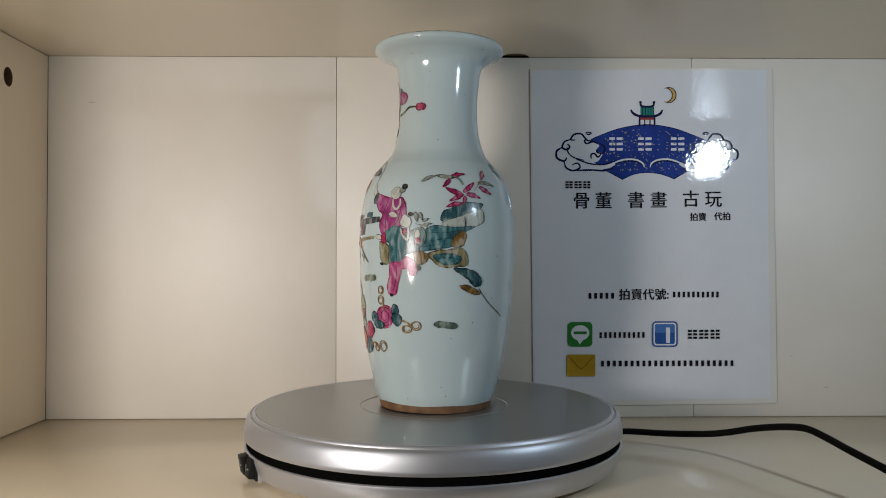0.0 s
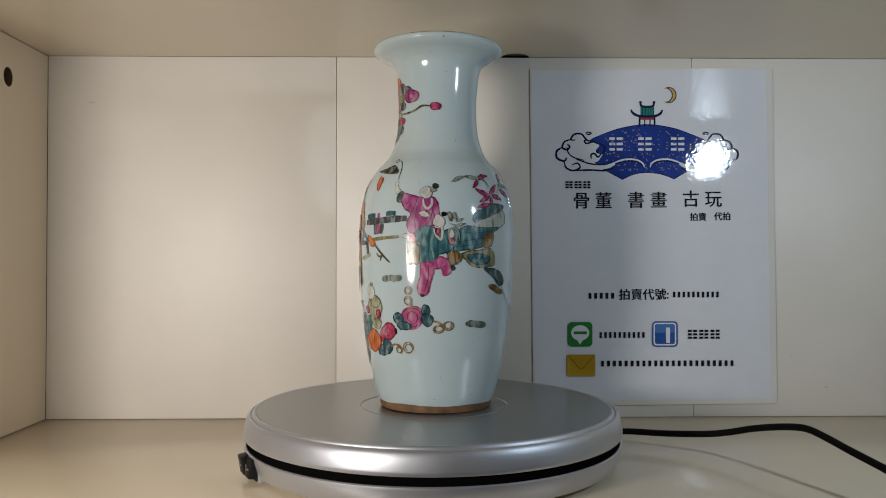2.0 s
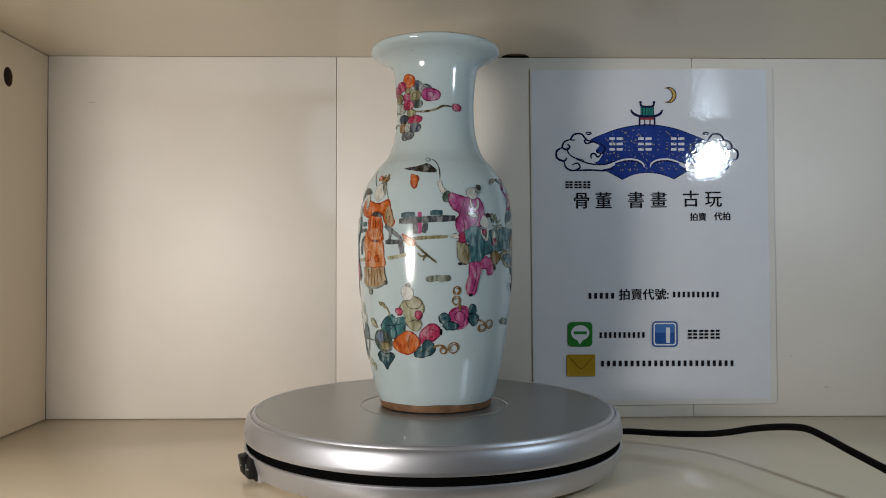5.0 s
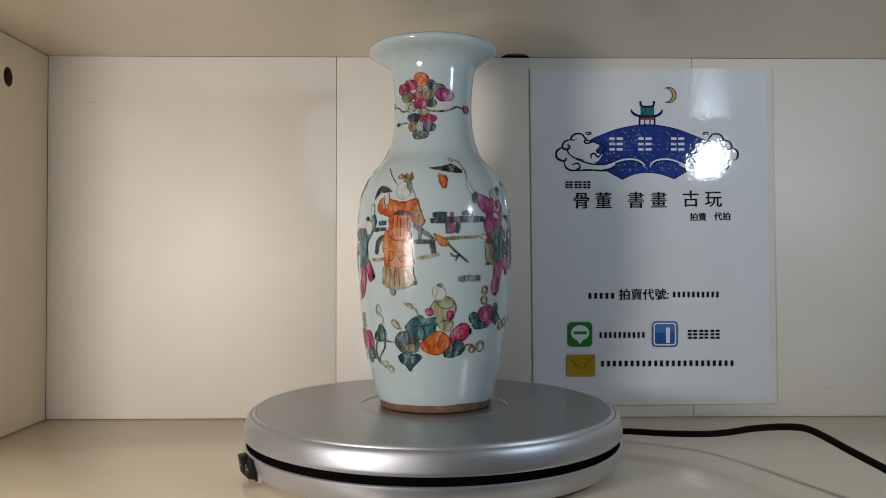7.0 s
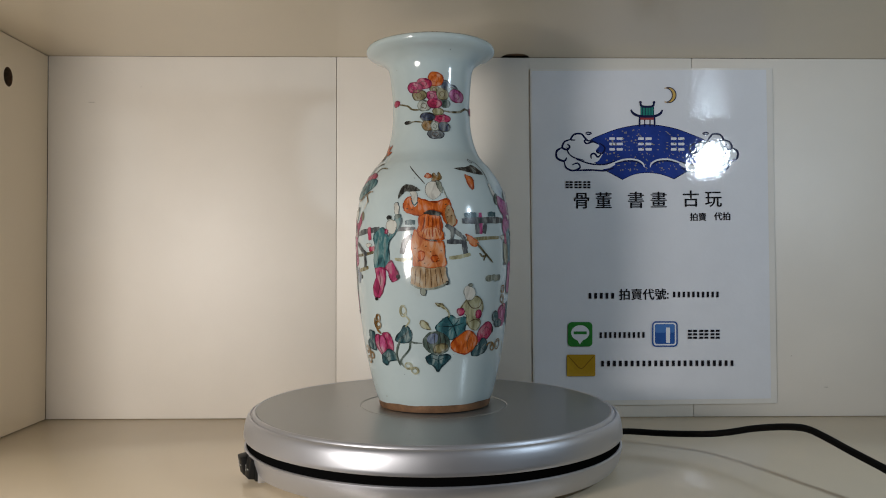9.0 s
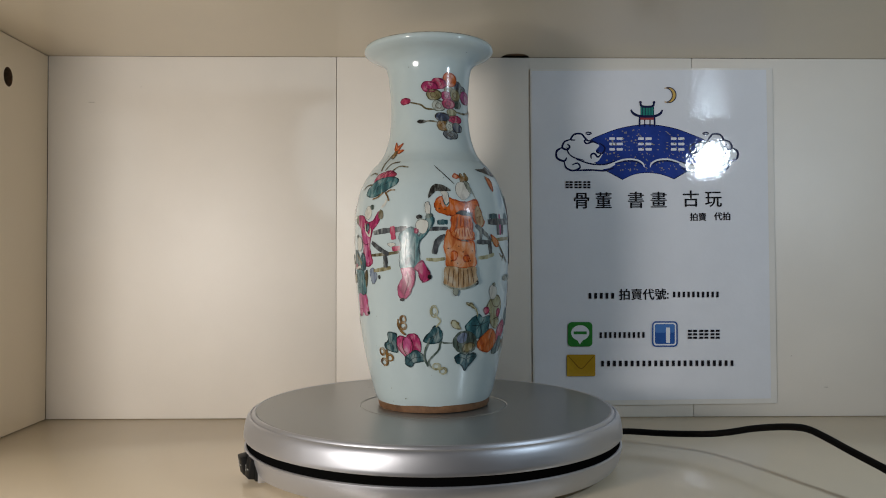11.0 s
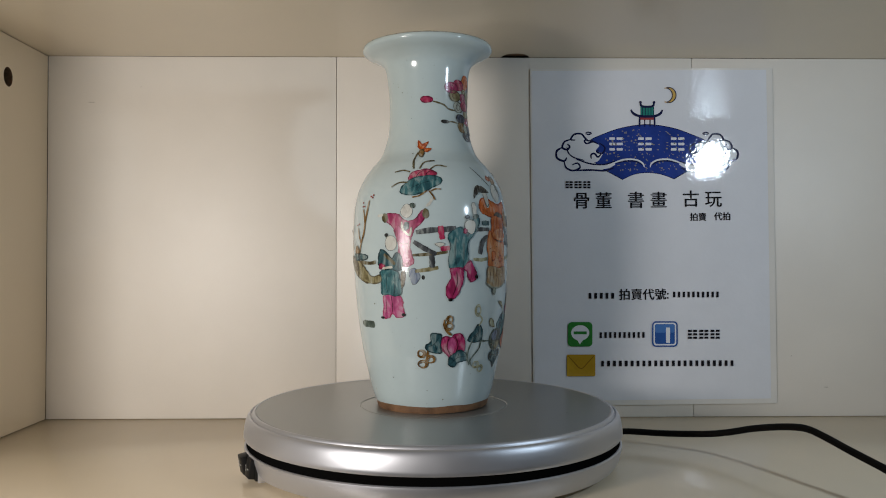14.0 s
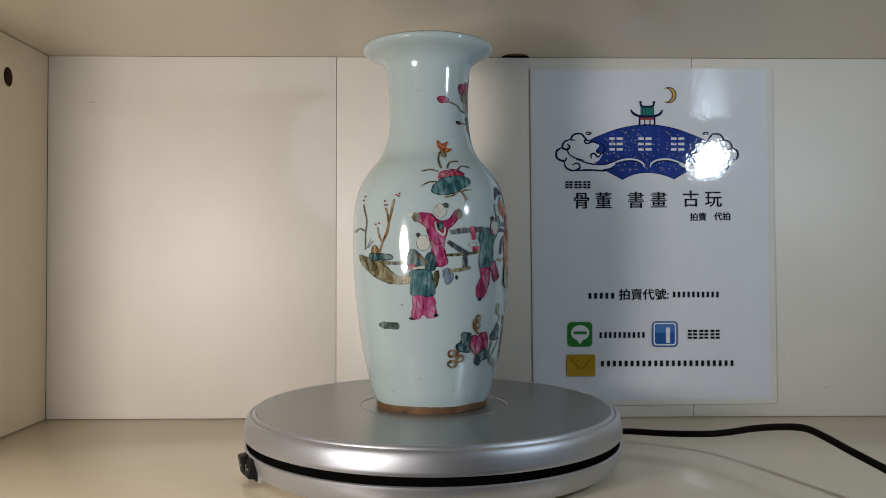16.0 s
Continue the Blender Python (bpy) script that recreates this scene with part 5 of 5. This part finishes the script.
    m = Motif("painted_figure", "plain figure shape in a teal tunic and pink trousers")
    m.wash(PINK, (161.7, 80.6), (168.4, 80.9), (175.5, 80.1), (177.0, 72.7), (177.8, 67.1), (172.1, 66.0), (168.2, 68.7), (164.9, 65.3), (160.0, 66.4), (161.4, 72.7))
    m.line(WINE, 0.5, (168.4, 80.2), (168.7, 74.6), (168.2, 68.7))
    m.line(WINE, 0.4, (164.4, 78.3), (163.5, 71.6), (162.5, 67.1))
    m.wash(OLIVED, (176.4, 94.9), (179.5, 96.7), (179.0, 89.3), (176.3, 84.9))
    m.wash(TEAL, (160.5, 96.9), (167.6, 97.6), (174.1, 96.8), (175.9, 89.4), (176.3, 82.0), (171.2, 80.2), (165.3, 81.3), (160.1, 81.3), (160.3, 89.5))
    m.wash(TEALD, (158.7, 106.1), (160.7, 110.9), (165.0, 109.8), (169.6, 104.9), (173.4, 109.0), (177.2, 106.0), (177.6, 100.4), (175.2, 96.8), (169.5, 97.6), (163.7, 98.7), (158.6, 100.6))
    m.stroke(OLIVED, 2.2, (163.5, 108.0), (168.8, 104.2), (172.2, 101.2))
    m.oval(ROSE, (161.4, 99.8), 2.4, 1.8)
    m.line(CREAM, 1.6, (161.7, 98.4), (166.4, 99.1), (170.3, 99.4))
    m.oval(SKIN, (169.3, 115.3), 4.8, 5.2)
    m.oval(BLACK_LINE, (165.9, 120.5), 1.5, 1.5)
    m.line(GREYG, 0.5, (165.1, 117.5), (167.8, 120.1), (172.0, 119.7))
    m.line(TEALD, 0.5, (165.6, 95.0), (164.7, 89.5), (165.3, 82.8))
    m.line(TEALD, 0.5, (171.4, 95.0), (171.7, 89.4), (170.8, 82.0))
    m.oval(BLACK_LINE, (159.9, 65.6), 1.7, 0.9)
    m.oval(BLACK_LINE, (177.4, 67.8), 1.6, 1.1)
    m.done()
    m = Motif("painted_rail", "")
    m.stroke(GREY, 3.7, (-172.4, 121.9), (-163.5, 123.1), (-151.9, 123.7), (-144.9, 124.4))
    m.done()
    m = Motif("painted_rail", "")
    m.stroke(GREY, 3.2, (-174.1, 115.9), (-166.8, 111.3), (-159.0, 107.5))
    m.done()
    m = Motif("painted_rail", "")
    m.stroke(OLIVED, 2.2, (-175.2, 107.0), (-161.7, 107.6), (-150.9, 108.9))
    m.done()
    m = Motif("painted_rail", "")
    m.stroke(OLIVE, 2.6, (-173.3, 96.5), (-163.9, 97.6), (-157.6, 98.6))
    m.done()
    m = Motif("painted_rail", "")
    m.stroke(GREY, 3.7, (-162.1, 106.8), (-161.8, 102.4), (-161.9, 98.7))
    m.done()
    m = Motif("painted_bank", "olive river bank with a bare ochre tree")
    m.wash(OLIVE, (113.2, 107.5), (123.6, 106.3), (135.4, 103.7), (144.9, 97.7), (151.4, 93.2), (159.6, 93.9), (159.5, 89.5), (151.2, 88.3), (142.3, 89.4), (132.1, 93.1), (121.7, 98.7), (115.6, 102.5))
    m.wash(OLIVED, (115.9, 107.5), (126.9, 105.2), (134.2, 101.4), (131.8, 96.8), (124.5, 99.1), (118.2, 102.9))
    m.wash(TEALD, (127.0, 108.2), (138.1, 108.5), (146.1, 107.7), (146.5, 105.1), (138.0, 104.4), (129.9, 104.0))
    m.stroke(OLIVED, 2.4, (137.4, 102.9), (149.5, 102.1), (156.2, 102.8))
    m.stroke(OCHRE, 1.7, (137.1, 109.3), (139.3, 115.7), (143.1, 122.3), (144.5, 128.7), (146.5, 136.1), (148.1, 144.7))
    m.stroke(OCHRE, 1.4, (139.3, 115.7), (136.2, 121.4), (135.1, 126.3))
    m.stroke(OCHRE, 1.3, (144.4, 129.8), (143.3, 135.1), (141.6, 138.9))
    m.wash(OCHRE, (128.9, 109.8), (132.5, 114.3), (135.6, 111.6), (135.0, 108.9))
    m.stroke(OLIVED, 1.2, (122.4, 111.3), (122.5, 121.7), (123.6, 131.3), (118.0, 142.3))
    m.stroke(OLIVED, 1.0, (122.5, 123.6), (114.3, 125.8), (103.6, 123.0))
    m.line(DGREY, 0.4, (123.9, 112.1), (127.3, 115.9), (128.5, 119.6))
    m.line(DGREY, 0.4, (125.2, 112.1), (129.0, 115.1), (131.4, 117.3))
    m.oval(RED, (149.6, 147.3), 0.7, 0.6)
    m.oval(RED, (151.5, 146.5), 0.7, 0.6)
    m.oval(RED, (152.2, 148.0), 0.7, 0.6)
    m.oval(RED, (140.9, 140.8), 0.7, 0.6)
    m.oval(RED, (142.9, 140.8), 0.7, 0.6)
    m.oval(RED, (140.7, 143.5), 0.7, 0.6)
    m.oval(RED, (133.5, 128.2), 0.8, 0.6)
    m.oval(RED, (136.7, 128.9), 0.8, 0.6)
    m.oval(RED, (117.2, 145.1), 1.2, 0.6)
    m.oval(RED, (118.5, 147.8), 1.1, 0.6)
    m.done()
    m = Motif("painted_cloud", "small grey-green cloud dash")
    m.stroke(DGREEN, 4.8, (132.3, 60.7), (140.0, 60.6), (147.3, 60.5), (150.6, 60.6))
    m.done()
    m = Motif("painted_lotus", "teal lotus leaf with rose petals and orange bloom")
    m.wash(ROSE, (-178.7, 157.0), (-177.6, 161.7), (-170.7, 163.8), (-161.8, 163.9), (-156.8, 160.9), (-162.5, 158.7), (-171.6, 157.8))
    m.wash(TEAL, (175.7, 148.7), (177.4, 153.3), (183.6, 157.7), (192.8, 159.6), (199.7, 159.8), (206.4, 157.7), (205.2, 154.2), (199.4, 151.6), (192.0, 148.0), (183.3, 146.8))
    m.line(TEALD, 0.5, (-179.5, 150.0), (-169.5, 154.2), (-156.6, 157.0))
    m.line(TEALD, 0.5, (-171.7, 150.8), (-169.5, 154.2), (-172.8, 156.7))
    m.line(WINE, 0.5, (-173.2, 158.7), (-171.0, 161.8), (-167.5, 163.3))
    m.line(WINE, 0.5, (-165.8, 159.6), (-164.3, 161.9), (-161.7, 163.1))
    m.stroke(OLIVED, 1.3, (-175.8, 164.9), (-177.3, 171.2), (-174.8, 177.0))
    m.stroke(OLIVED, 1.0, (-171.0, 164.7), (-167.1, 169.5), (-157.6, 170.5))
    m.stroke(OLIVED, 1.0, (-161.9, 164.3), (-156.3, 167.1), (-147.4, 166.1))
    m.stroke(OLIVED, 1.0, (-178.6, 162.6), (-184.5, 164.1), (-192.5, 163.1))
    m.stroke(OLIVED, 1.0, (-179.2, 155.4), (-186.1, 155.4), (-192.2, 152.7))
    m.petal(ORANGE, 2.4, (-171.6, 179.0), (-175.6, 185.8))
    m.petal(ORANGE, 2.4, (-171.1, 179.5), (-163.5, 184.5))
    m.petal(ORANGE, 2.4, (-169.8, 178.1), (-160.2, 179.5))
    m.petal(ORANGE, 2.0, (-171.9, 178.2), (-167.5, 183.0))
    m.oval(OCHRE, (-171.1, 176.5), 3.0, 2.6)
    m.stroke(OCHRE, 1.0, (-164.7, 149.4), (-170.0, 146.2), (-175.2, 145.2))
    m.stroke(OCHRE, 1.0, (-163.4, 149.4), (-160.8, 146.3), (-159.1, 143.2))
    m.stroke(OCHRE, 1.0, (-161.8, 149.0), (-158.9, 150.4), (-154.8, 150.3))
    m.done()
    m = Motif("glaze_specks", "small dark pits in the glaze")
    rnd = random.Random(11)
    for _ in range(90):
        z = rnd.choice((rnd.uniform(6, 60), rnd.uniform(60, 250), rnd.uniform(200, 253)))
        size = rnd.choice((0.16, 0.2, 0.25, 0.4))
        a = rnd.uniform(0, 360)
        m.speck(DGREY if size < 0.4 else OLIVED, (a, z), size * 1.1 * rnd.uniform(0.7, 1.5), size)
    tagged(m.done(), kind="stuff")


paint_vase()

# ---- what moves: the platter and the vase on it ----
RATE = 11.626


def motions():
    rows, spin = [], []
    lean = Matrix.Translation((0.0011, -0.0011, PLATE_Z + 0.0004)) @ pose(0, 0, 0, -0.50, 0.70, 0)
    for k in range(9):
        t = 2.0 * k
        turn = pose(0, 0, 0, 0, 0, RATE * t)
        rows.append((t, Matrix.Translation(AXIS) @ turn @ lean))
        spin.append((t, turn))
    walk(vase_ob, rows)
    walk(platter, spin)


motions()
